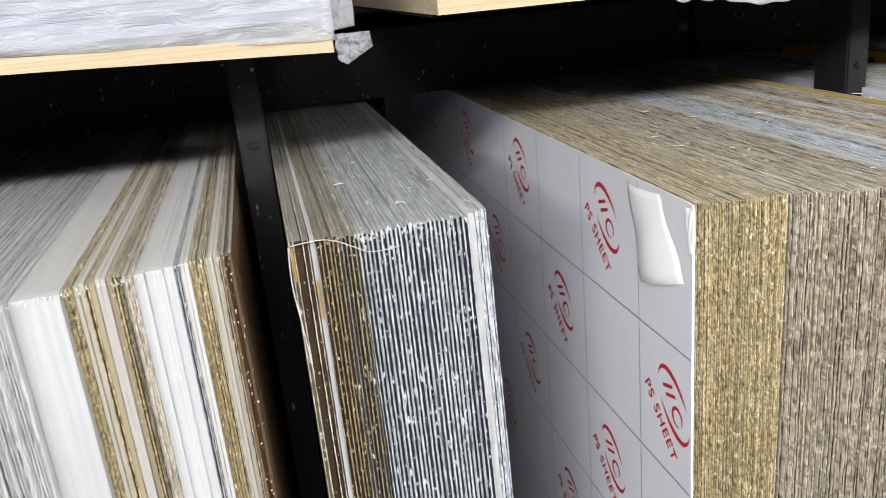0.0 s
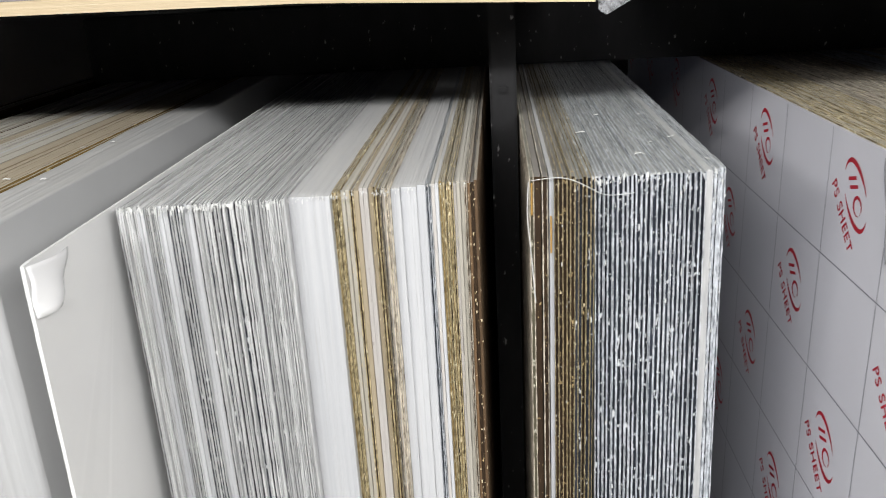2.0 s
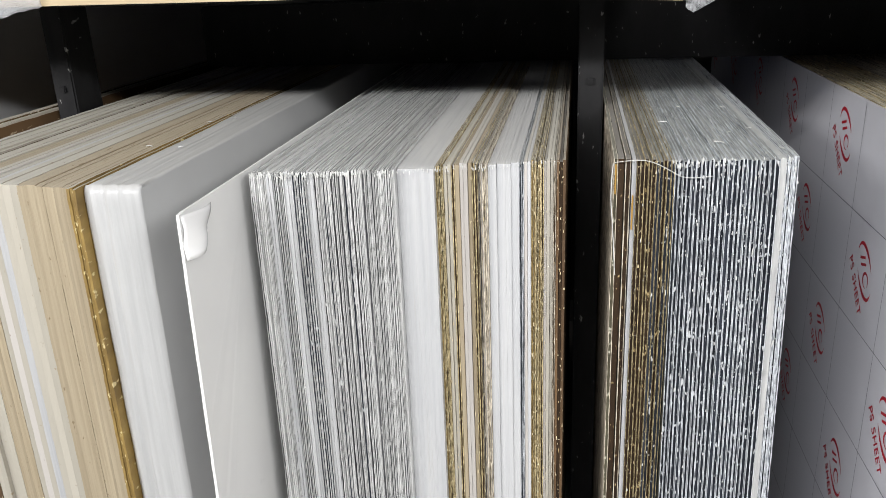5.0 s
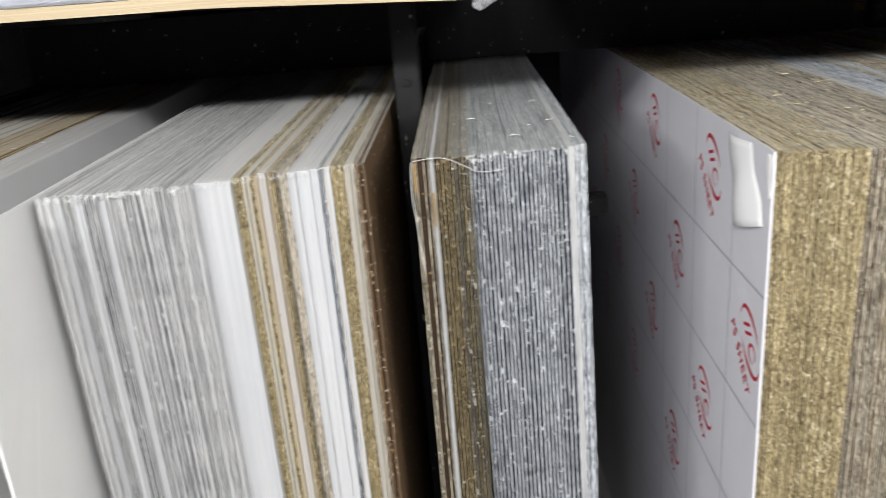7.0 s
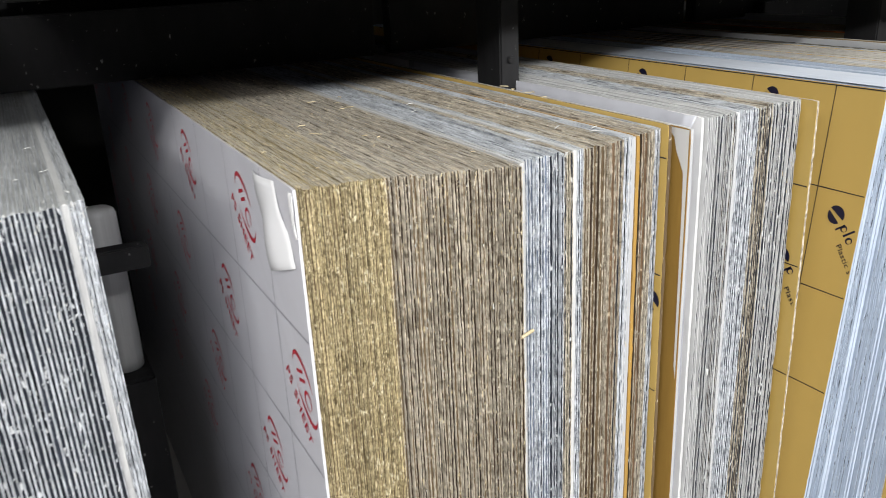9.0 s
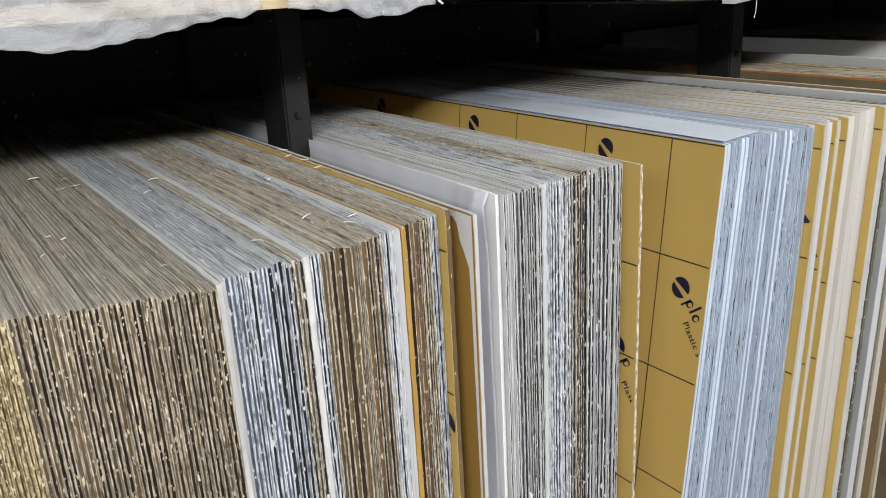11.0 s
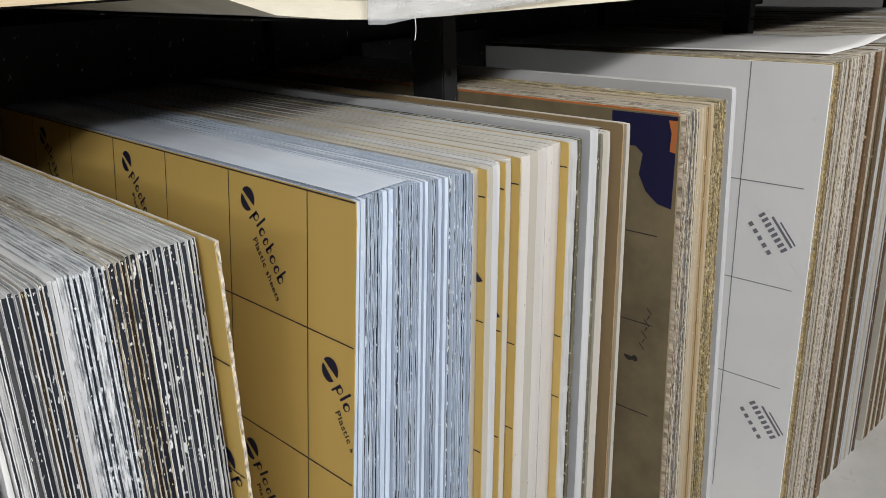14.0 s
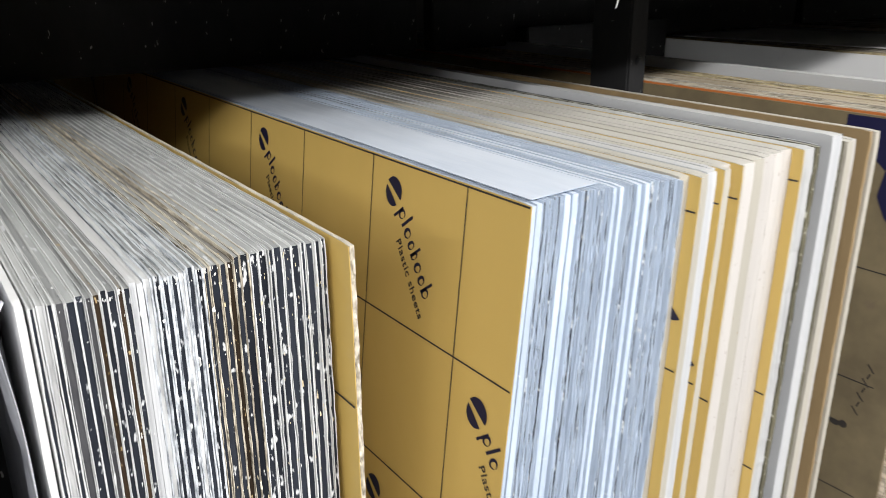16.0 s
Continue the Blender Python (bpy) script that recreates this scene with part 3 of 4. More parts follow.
sheet(1.8500, 0.010, 0.728, "umber", None, 0, "dark brown sheet set back between pale sheets", G4, 1)
sheet(1.8960, 0.004, 0.716, "kraft", None, 0, "tan fibreboard sheet pulled forward", G4, 1)
sheet(1.9005, 0.009, 0.712, "cream", None, 0, "cream plastic sheet with a worn corner", G4, 1)
# stack with the beige film face
G5 = "sheets in the beige film stack"
beige = sheet(2.000, 0.004, 0.680, "paper", None, 0, "sheet under dirty beige film with a navy patch", G5, -1)
sheet(2.0046, 0.0030, 0.684, "orange", None, 0, "thin orange sheet behind the beige film", G5, -1, 0.003)
run(2.008, 2.030, 0.676, 0.680, 0.0055, ("brown", "umber"), "filmcream", 0.0005, "mixed brown plastic sheet with dusty edges", G5, lean0=-1, lean1=-1.2)
run(2.030, 2.066, 0.680, 0.684, 0.0072, ("pink", "grey", "cream", "brown"), "filmcream", 0.0006, "mauve and cream plastic sheet with dusty edges", G5, lean0=-1.2, lean1=-1.5)
run(2.066, 2.130, 0.684, 0.690, 0.0105, ("kraft", "sand"), None, 0, "tan fibreboard panel with a stained edge", G5, lean0=-1.5, lean1=-2)
run(2.130, 2.152, 0.690, 0.692, 0.0055, ("umber", "gold"), "filmgold", 0.0005, "dark gold-speckled sheet with frayed film", G5, lean0=-2, lean1=-2.3)
run(2.152, 2.178, 0.692, 0.694, 0.0065, ("gold", "tan"), "filmgold", 0.0009, "golden-brown plastic sheet with a speckled edge", G5, lean0=-2.3, lean1=-2.5)
sheet(2.192, 0.016, 0.690, "white", None, 0, "bright white plastic sheet with a clean edge", G5, -2.6, 0.018)
# stack with the pale printed face
G6 = "sheets in the pale printed stack"
pale = sheet(2.700, 0.006, 0.708, "gloss", None, 0, "white sheet printed with grey marks and a grid", G6)
run(2.7070, 2.745, 0.710, 0.712, 0.012, ("sand", "kraft", "gold"), "filmgold", 0.0008, "golden-brown plastic sheet with a speckled edge", G6)
run(2.745, 2.79, 0.712, 0.715, 0.011, ("pink", "brown", "umber"), "filmcream", 0.0008, "pinkish-brown plastic sheet with a speckled edge", G6)
run(2.79, 2.99, 0.720, 0.715, 0.013, ("cream", "tan", "pink", "brown"), "filmcream", 0.0012, "pale plastic sheet with a dusty edge", G6)
sheet(2.995, 0.034, 0.712, "brown", None, 0, "thick brown board offcut standing upright", G6, length=0.34)
run(3.035, 3.335, 0.73, 0.72, 0.016, ("brown", "cream", "tan", "white"), None, 0, "mixed brown and cream sheet with a dusty edge", G6)
run(3.40, 3.85, 0.72, 0.70, 0.017, ("brown", "cream", "tan"), None, 0, "pale plastic sheet with a dusty edge", G6, stuff=True)
run(3.90, 4.6, 0.72, 0.70, 0.02, ("cream", "tan", "white"), None, 0, "pale plastic sheet with a dusty edge", G6, stuff=True)


def top_cover(label, x0, x1, yf, yb, z, skew, nx=22, ny=26):
    """A stiff pale sheet lying across the tops, its front corner curling up; its near side runs at a slant."""
    vs, fs = [], []
    for i in range(nx + 1):
        u = i / nx
        for j in range(ny + 1):
            v = j / ny
            y = yf + (yb - yf) * v
            x = x0 + (x1 - x0) * u + skew * (1 - v)
            lift = 0.030 * max(0.0, u - 0.55) * max(0.0, 1 - v / 0.22) + 0.0012 * (1 + noise.noise((u * 4, v * 5, 2.0)))
            vs.append((x, y, z + lift))
    for i in range(nx):
        for j in range(ny):
            q = i * (ny + 1) + j
            fs.append((q, q + ny + 1, q + ny + 2, q + 1))
    me = mesh_from("cover_sheet", vs, fs, "gloss")
    for p in me.polygons:
        p.use_smooth = True
    o = new("cover_sheet", me)
    sol = o.modifiers.new("thickness", "SOLIDIFY")
    sol.thickness = 0.002
    return tagged(o, label, "plastic sheet")


top_cover("thin white sheet lying across upright sheets, corner curled", 2.74, 3.14, 0.775, 1.72, 1.2545, 0.13)
# far west white panel
sheet(-1.30, 0.02, 0.95, "white", None, 0, "tall white board standing beyond the rack post", "tall white boards", 0, 0.35)

# ---- shelf boards overhead ----


def board(name, label, x0, x1, y0, y1, zfun, th, material, nx=24, edge=0.0015):
    r = random.Random(len(name) + int(x0 * 100) + 900)
    verts, faces = [], []
    ys = [y0, y0 + 0.3, y1]
    for i in range(nx + 1):
        x = x0 + (x1 - x0) * i / nx
        j = r.uniform(-edge, edge)
        for k, y in enumerate(ys):
            jj = j if k == 0 else 0
            verts += [(x, y + jj, zfun(x)), (x, y + jj, zfun(x) + th + r.uniform(-edge, edge) * 0.4)]
    m = 6
    for i in range(nx):
        a, b = i * m, (i + 1) * m
        for k in range(2):
            c = 2 * k
            faces += [(a + c, a + c + 2, b + c + 2, b + c), (a + c + 1, b + c + 1, b + c + 3, a + c + 3)]
        faces += [(a, b, b + 1, a + 1), (a + 4, a + 5, b + 5, b + 4)]
    for a in (0, nx * m):
        f = [(a, a + 1, a + 3, a + 2), (a + 2, a + 3, a + 5, a + 4)]
        faces += f if a == 0 else [tuple(reversed(q)) for q in f]
    return tagged(new(name, mesh_from(name, verts, faces, material)), label, "shelf board" if label else "")


# added black plate under each board; soaks up bounce so deep tops stay dark
def dark_underside(x0, x1, zfun):
    o = board("deck_plate", "", x0, x1, 0.985, 2.9, lambda x: zfun(x) - 0.0045, 0.003, "steel", 24, 0)
    o.parent = rack
    for k in ("label", "category"):
        if k in o:
            del o[k]


Z1 = lerp([(-1.6, 1.446), (-0.77, 1.446), (-0.25, 1.442), (0.09, 1.427)])
Z2 = lerp([(0.21, 1.455), (0.9, 1.453), (1.06, 1.459), (1.3, 1.462)])
Z3 = lerp([(1.31, 1.466), (1.36, 1.447), (1.42, 1.430), (1.6, 1.418), (2.3, 1.412), (3.5, 1.405)])
board("shelf_board", "birch plywood shelf board carrying wrapped sheets", -1.6, 0.09, 0.94, 2.9, Z1, 0.017, "ply")
board("shelf_board", "birch plywood shelf board with a straight sawn end", 0.212, 1.30, 0.93, 2.9, Z2, 0.018, "ply")
board("shelf_board", "cream shelf board sagging at its worn corner", 1.312, 4.75, 0.86, 2.9, Z3, 0.022, "board", 40)

# ---- joined far sheets ----
vs, fs, mi, mats_used = [], [], [], []
for me, mw, k in LOOSE:
    base = len(vs)
    vs += [tuple(mw @ v.co) for v in me.vertices]
    if k not in mats_used:
        mats_used.append(k)
    for p in me.polygons:
        fs.append(tuple(base + i for i in p.vertices))
        mi.append(mats_used.index(k))
far = bpy.data.meshes.new("far_sheets")
far.from_pydata(vs, [], fs)
for k in mats_used:
    far.materials.append(M[k])
far.polygons.foreach_set("material_index", mi)
far.update()
tagged(new("far_sheets", far), "rows of upright beige, cream and brown plastic sheets", "plastic sheets", kind="stuff")

# ---- printing on the films ----


def face_matrix(y, z, angle=0.0, x=-0.0007, side=-1):
    """Lays flat drawing (x right, y up, seen from -x or, with side 1, from +x) on an upright face."""
    a = radians(angle)
    c, d = math.cos(a), math.sin(a)
    ax = Vector((0, side * c, d))
    ay = Vector((0, -side * d, c))
    m = Matrix((ax, ay, Vector((side, 0, 0)))).transposed().to_4x4()
    return Matrix.Translation((x, y, z)) @ m


def flat(polys):
    vs, fs = [], []
    for p in polys:
        fs.append(tuple(range(len(vs), len(vs) + len(p))))
        vs += [(a, b, 0) for a, b in p]
    return vs, fs


def bar(x0, y0, x1, y1, w):
    dx, dy = x1 - x0, y1 - y0
    n = math.hypot(dx, dy)
    nx, ny = -dy / n * w / 2, dx / n * w / 2
    return [(x0 - nx, y0 - ny), (x1 - nx, y1 - ny), (x1 + nx, y1 + ny), (x0 + nx, y0 + ny)]


def crescent(rx, ry, a0, a1, w, n=18):
    out, inn = [], []
    for i in range(n + 1):
        t = i / n
        a = radians(a0 + (a1 - a0) * t)
        k = w * math.sin(math.pi * t) + 0.0006
        out.append((rx * math.cos(a), ry * math.sin(a)))
        inn.append(((rx - k) * math.cos(a), (ry - k) * math.sin(a)))
    return out + inn[::-1]


def disc(cx, cy, r, a0=0, a1=360, n=20):
    return [(cx + r * math.cos(radians(a0 + (a1 - a0) * i / n)), cy + r * math.sin(radians(a0 + (a1 - a0) * i / n))) for i in range(n)]


def text_mesh(words, size, material):
    cu = bpy.data.curves.new("lettering", "FONT")
    cu.body, cu.size, cu.space_character, cu.offset = words, size, 1.12, size * 0.012
    tmp = new("lettering", cu)
    me = bpy.data.meshes.new_from_object(tmp.evaluated_get(bpy.context.evaluated_depsgraph_get()))
    bpy.data.objects.remove(tmp)
    me.materials.clear()
    me.materials.append(M[material])
    return me


def stick(name, me, parent, m, label=""):
    """Lays a flat drawing on a sheet's face, cut off at the sheet's front and top edges."""
    co = [m @ v.co for v in me.vertices]
    keep = [tuple(p.vertices) for p in me.polygons if all(co[i].y > 0.0008 and co[i].z < HEIGHT - 0.001 for i in p.vertices)]
    if not keep:
        return None
    if len(keep) < len(me.polygons):
        used = sorted({i for p in keep for i in p})
        at = {v: k for k, v in enumerate(used)}
        cut = bpy.data.meshes.new(name)
        cut.from_pydata([tuple(me.vertices[i].co) for i in used], [], [tuple(at[i] for i in p) for p in keep])
        cut.materials.append(me.materials[0])
        me = cut
    o = new(name, me)
    o.parent = parent
    o.matrix_local = m
    return tagged(o, label) if label else o


# red marks on the white film; local y from the front edge, local z from the foot
swoosh = mesh_from("printed_mark", *flat([crescent(0.050, 0.029, 75, 215, 0.0065), crescent(0.050, 0.029, -105, 35, 0.0065),
         bar(-0.027, -0.011, -0.019, 0.011, 0.0046), bar(-0.015, -0.011, -0.007, 0.011, 0.0046), [(0.015 + px, py) for px, py in crescent(0.0135, 0.0125, 10, 350, 0.0040)]]), "red")
sheet_word = text_mesh("PS SHEET", 0.0235, "red")
y0 = 0.728
for r in range(4):
    for k in range(6):
        yc, zc = (0.945 if r % 2 == 0 else 0.768) + 0.35 * k, 1.178 - 0.184 * r
        stick("printed_mark", swoosh, printed_white, face_matrix(yc - y0, zc - BASE, -54))
        stick("printed_lettering", sheet_word, printed_white, face_matrix(yc + 0.074 - y0, zc - 0.004 - BASE, -46))
for k in range(9):
    stick("grid_line", mesh_from("grid_line", *flat([bar(0, 0, 0, -1.2, 0.0013)]), "greyline"), printed_white, face_matrix(0.127 + 0.178 * k, 1.278, 0, -0.0005))
for k in range(5):
    stick("grid_line", mesh_from("grid_line", *flat([bar(0, 0, 2.0, 0, 0.0016)]), "greyline"), printed_white, face_matrix(2.002, 1.100 - 0.178 * k, 0, -0.0005))

# golden film: grid, navy disc marks, a row of plain strokes for the name
mark = mesh_from("printed_mark", *flat([disc(0, 0, 0.0155, 25, 205), [(a * 0.93 + 0.001, b * 0.93 - 0.0035) for a, b in disc(0, 0, 0.0150, 200, 372)]]), "navy")
strokes = []
px = 0.0
for i, (w, h, d) in enumerate([(0.011, 0.013, 0.009), (0.004, 0.024, 0), (0.011, 0.013, 0), (0.009, 0.013, 0), (0.008, 0.021, 0), (0.011, 0.013, 0), (0.010, 0.013, 0), (0.011, 0.024, 0)]):
    if w < 0.005:
        strokes.append(bar(px + w / 2, 0, px + w / 2, h, 0.0034))
    else:
        strokes += [[(px + w / 2 + a, 0.0065 + b) for a, b in crescent(w / 2, 0.0068, 5, 355, 0.0030)]]
        if d:
            strokes.append(bar(px + 0.001, 0.012, px + 0.001, -d, 0.0030))
        if h > 0.02:
            strokes.append(bar(px + 0.0015, 0, px + 0.0015, h, 0.0030))
    px += w + 0.0035
name_strokes = mesh_from("printed_word", *flat(strokes), "navy")
small_word = text_mesh("Plastic sheets", 0.0145, "line")


def golden_print(o, yf, rows, first=0, grid_y=(), lines=(1.07, 0.875, 0.69), x=-0.0019, span=1.95, ntop=5, words=True):
    for yl in grid_y:
        stick("grid_line", mesh_from("grid_line", *flat([bar(0, 0, 0, -1.1, 0.0016)]), "line"), o, face_matrix(yl - yf, 1.2785, 0, x * 0.8))
    for zl in lines:
        stick("grid_line", mesh_from("grid_line", *flat([bar(0, 0, span, 0, 0.0018)]), "line"), o, face_matrix(span + 0.002, zl - BASE, 0, x * 0.8))
    for (yc, zc) in rows:
        for k in range(ntop):
            stick("printed_mark", mark, o, face_matrix(yc + 0.345 * k - yf, zc - BASE, -54, x))
            if not words:
                continue
            stick("printed_word", name_strokes, o, face_matrix(yc - 0.010 + 0.345 * k - yf, zc - 0.020 - BASE, -54, x))
            stick("printed_lettering", small_word, o, face_matrix(yc - 0.010 + 0.345 * k - yf, zc - 0.052 - BASE, -54, x))


golden_print(yellow_c, 0.731, [(0.948, 1.216), (0.776, 1.036), (0.9525, 0.857)], grid_y=[0.821 + 0.173 * k for k in range(9)], lines=(1.2474, 1.076, 0.898, 0.720))
golden_print(yellow_b, 0.718, [(0.880, 1.10), (0.752, 1.00)], grid_y=[], lines=(1.12, 0.99, 0.80), ntop=2)
for i, o in enumerate(yellow_strips):
    yf = o.matrix_world.translation.y
    golden_print(o, yf, [(yf + 0.010, 1.12 - 0.065 * i)] if i < 2 else [], lines=(1.215, 1.05 - 0.03 * i, 0.86), ntop=1, words=False)
golden_print(yellow_a, 0.705, [(0.722, 1.00)], lines=(1.205, 1.04, 0.86), ntop=1, words=False)
stick("torn_paper", mesh_from("torn_paper", *flat([[(-0.34, 0.002), (0, 0.002), (0, -0.36), (-0.004, -0.34), (-0.006, -0.10), (-0.0075, -0.056), (-0.013, -0.045), (-0.022, -0.028), (-0.026, -0.012), (-0.033, -0.005), (-0.34, -0.006)]]), "gloss"), amber_a, face_matrix(0.002, 1.276, 0, -0.0016), "torn white film")

# pale printed face: grid and grey slanting bars
for zl in (0.970, 0.717, 0.453):
    stick("grid_line", mesh_from("grid_line", *flat([bar(0, 0, 1.9, 0, 0.0022)]), "greyline"), pale, face_matrix(1.93, zl - BASE, 0))
stick("grid_line", mesh_from("grid_line", *flat([bar(0, 0, 0, -1.15, 0.0022)]), "greyline"), pale, face_matrix(0.181, 1.2785, 0))
slant = mesh_from("printed_word", *flat([bar(-0.05 + 0.014 * i, 0, -0.042 + 0.014 * i, 0, 0.017) for i in range(8)] + [bar(-0.03, 0.020, 0.055, 0.020, 0.006), bar(-0.01, 0.030, 0.055, 0.030, 0.004)]
                  + [bar(-0.045 + 0.02 * i, -0.036, -0.034 + 0.02 * i, -0.036, 0.011) for i in range(5)]), "greyline")
for yc, zc in ((0.800, 0.855), (0.775, 0.352), (1.10, 1.13), (1.10, 0.62)):
    stick("printed_word", slant, pale, face_matrix(yc - 0.708, zc - BASE, -52))

# beige face: navy patch, scribble, lines
stick("navy_patch", mesh_from("navy_patch", *flat([[(-0.12, 0.006), (0.0, 0.006), (-0.004, -0.145), (-0.030, -0.140), (-0.052, -0.122), (-0.066, -0.095), (-0.060, -0.060), (-0.075, -0.048), (-0.12, -0.05)]]), "navyfilm"), beige,
      face_matrix(0.003, 1.2715, 0), "navy film patch with a torn outline")
for zl in (1.045, 0.88, 0.70):
    stick("grid_line", mesh_from("grid_line", *flat([bar(0, 0, 1.9, 0, 0.0018)]), "line"), beige, face_matrix(1.93, zl - BASE, 0))
stick("orange_strip", mesh_from("orange_strip", *flat([[(-0.016, 0.0), (0, 0.0), (-0.001, -0.052), (-0.012, -0.050), (-0.010, -0.020)]]), "orange"), beige, face_matrix(0.0025, 1.2715, 0, -0.0016), "orange film strip")
stick("scribble", mesh_from("scribble", *flat([bar(0.012 * i, 0.006 * (i % 2), 0.012 * i + 0.009, 0.012 - 0.008 * (i % 2), 0.002) for i in range(7)]), "line"), beige, face_matrix(0.045, 0.86, 80))
stick("smudge", mesh_from("smudge", *flat([disc(0, 0, 0.010, 180, 360), disc(0.012, -0.003, 0.006)]), "line"), beige, face_matrix(0.075, 0.84, 0))

# ---- peeled corners ----


def curl(name, label, parent, corners, bulge, material, side=-1, n=10):
    """A lifted film corner: a patch between four (y, z) corners of the face that bows away from it."""
    a, b, c, d = [Vector((0, *p)) for p in corners]
    vs, fs = [], []
    for i in range(n + 1):
        for j in range(n + 1):
            u, v = i / n, j / n
            p = (a * (1 - u) + b * u) * (1 - v) + (d * (1 - u) + c * u) * v
            p.x = side * (0.001 + bulge * math.sin(math.pi * u * 0.9 + 0.25) * (0.35 + 0.65 * v) + 0.0012 * math.sin(9 * v + 5 * u))
            vs.append(tuple(p))
    for i in range(n):
        for j in range(n):
            q = i * (n + 1) + j
            fs.append((q, q + 1, q + n + 2, q + n + 1))
    me = mesh_from(name, vs, fs, material)
    for p in me.polygons:
        p.use_smooth = True
    o = new(name, me)
    o.parent = parent
    sol = o.modifiers.new("thickness", "SOLIDIFY")
    sol.thickness = 0.0004
    return tagged(o, label)


curl("peeled_corner", "peeled glossy white film corner", printed_white, [(0.150, 1.2725), (0.072, 1.2740), (0.012, 1.188), (0.112, 1.156)], 0.013, "peelfilm")
flap_corner = curl("peeled_corner", "peeled glossy white film corner", flap, [(0.074, 1.272), (0.004, 1.277), (0.0, 1.228), (0.043, 1.228)], 0.012, "peelfilm", 1)
flap_corner.location.x = 0.003
curl("lifted_edge", "lifted white film edge", printed_white, [(0.012, 1.276), (0.004, 1.225), (-0.002, 1.225), (-0.003, 1.274)], 0.003, "gloss")

# ---- wrapped stacks overhead ----


def crumpled(name, label, x0, x1, ytop, zlow, zhigh, material, nx=60, nz=16, amp=0.006, seed=1, fx=18.0, fz=60.0, category="plastic wrap", lean=0.0, jag=0.0):
    """A hanging sheet of creased film along x, its lower edge at zlow(x)."""
    vs, fs = [], []
    for i in range(nx + 1):
        x = x0 + (x1 - x0) * i / nx
        zl = zlow(x) + jag * noise.noise((x * 40, seed, 0))
        for j in range(nz + 1):
            v = j / nz
            z = zl + (zhigh - zl) * v
            d = noise.noise((x * fx, z * fz, seed * 3.7)) + 0.5 * noise.noise((x * fx * 2.6, z * fz * 1.8, seed * 5.1))
            vs.append((x + 0.3 * amp * d, ytop + lean * (1 - v) + amp * d, z))
    for i in range(nx):
        for j in range(nz):
            q = i * (nz + 1) + j
            fs.append((q, q + 1, q + nz + 2, q + nz + 1))
    me = mesh_from(name, vs, fs, material)
    for p in me.polygons:
        p.use_smooth = True
    o = new(name, me)
    sol = o.modifiers.new("thickness", "SOLIDIFY")
    sol.thickness = 0.0004
    return tagged(o, label, category)


def flat_stack(label, x0, x1, y0, zfun, layers, th, material, group):
    for i in range(layers):
        dx, dy = rnd.uniform(-0.004, 0.004), rnd.uniform(0, 0.008)
        z = max(zfun(x0), zfun((x0 + x1) / 2), zfun(x1)) + 0.0185 + i * th
        ob = part("flat_sheet", box_bm(x0 + dx, x1 + dx, y0 + dy, 2.85, z, z + th - 0.0008, 0.0006), material)
        tagged(ob, label, "plastic sheet", group)


# invented plates that darken the undersides of the boards
dark_underside(-1.6, 0.085, Z1)
dark_underside(0.216, 1.295, Z2)
dark_underside(1.44, 4.75, Z3)
# made-up plate that stops light leaking through the gap between two boards
part("divider_plate", box_bm(0.0925, 0.2085, 2.05, 2.056, 1.405, 1.66), "steel", rack)
fold = board("film_fold", "pale blue film folded over the tops of the sheets", 1.3955, 1.474, 0.738, 2.7, lambda x: 1.2456 + 0.032 * (x - 1.397), 0.0008, "blue", 12, 0.00015)
fold["category"] = "plastic film"
GF = "flat sheets on the shelf boards"
flat_stack("pale blue-white sheet lying flat under plastic wrap", -1.58, 0.080, 0.952, Z1, 12, 0.012, "wrapblue", GF)
flat_stack("white sheet lying flat on the plywood board", 0.225, 1.29, 0.955, Z2, 8, 0.014, "white", GF)
flat_stack("white sheet lying flat on the cream board", 1.34, 4.6, 0.90, lambda x: 1.466 if x < 1.5 else 1.42, 6, 0.014, "white", GF)
crumpled("plastic_wrap", "creased clear plastic wrap round flat blue-white sheets", -1.6, 0.093, 0.939, lambda x: Z1(x) + 0.0175 - 0.004 * (x > -0.05), 1.62, "wrap", 170, 26, 0.0060, 1, 11, 60)
crumpled("plastic_wrap", "crumpled clear plastic wrap hanging from the plywood board", 0.42, 0.835, 0.922, lambda x: 1.452 - 0.026 * max(0, 1 - abs(x - 0.64) / 0.19), 1.53, "wrap", 90, 24, 0.010, 2, 26, 40, jag=0.006)
crumpled("plastic_wrap", "crumpled clear plastic wrap hanging from the plywood board", 0.865, 1.062, 0.922, lambda x: 1.452 - 0.018 * max(0, 1 - abs(x - 0.99) / 0.10), 1.53, "wrap", 60, 24, 0.010, 3, 30, 40, jag=0.006)
crumpled("plastic_wrap", "white plastic wrap draped over the cream board", 1.525, 2.05, 0.850, lambda x: 1.419 + 0.030 * max(0, (x - 1.66)) - 0.004 * max(0, 1 - abs(x - 1.55) / 0.05), 1.53, "wrap", 80, 14, 0.004, 4, 14, 40)
crumpled("plastic_wrap", "slack plastic wrap sagging below the plywood board", -1.45, -0.80, 0.932, lambda x: 1.446 - 0.022 * min(1, max(0, (-0.80 - x) / 0.12)), 1.50, "wrap", 80, 14, 0.006, 9, 14, 30, jag=0.006)
crumpled("wrap_tuft", "loose tuft of clear plastic film at the board corner", 0.094, 0.134, 0.945, lambda x: 1.412 + 0.55 * abs(x - 0.105), 1.446, "wrap", 40, 30, 0.010, 5, 90, 90, "plastic film")
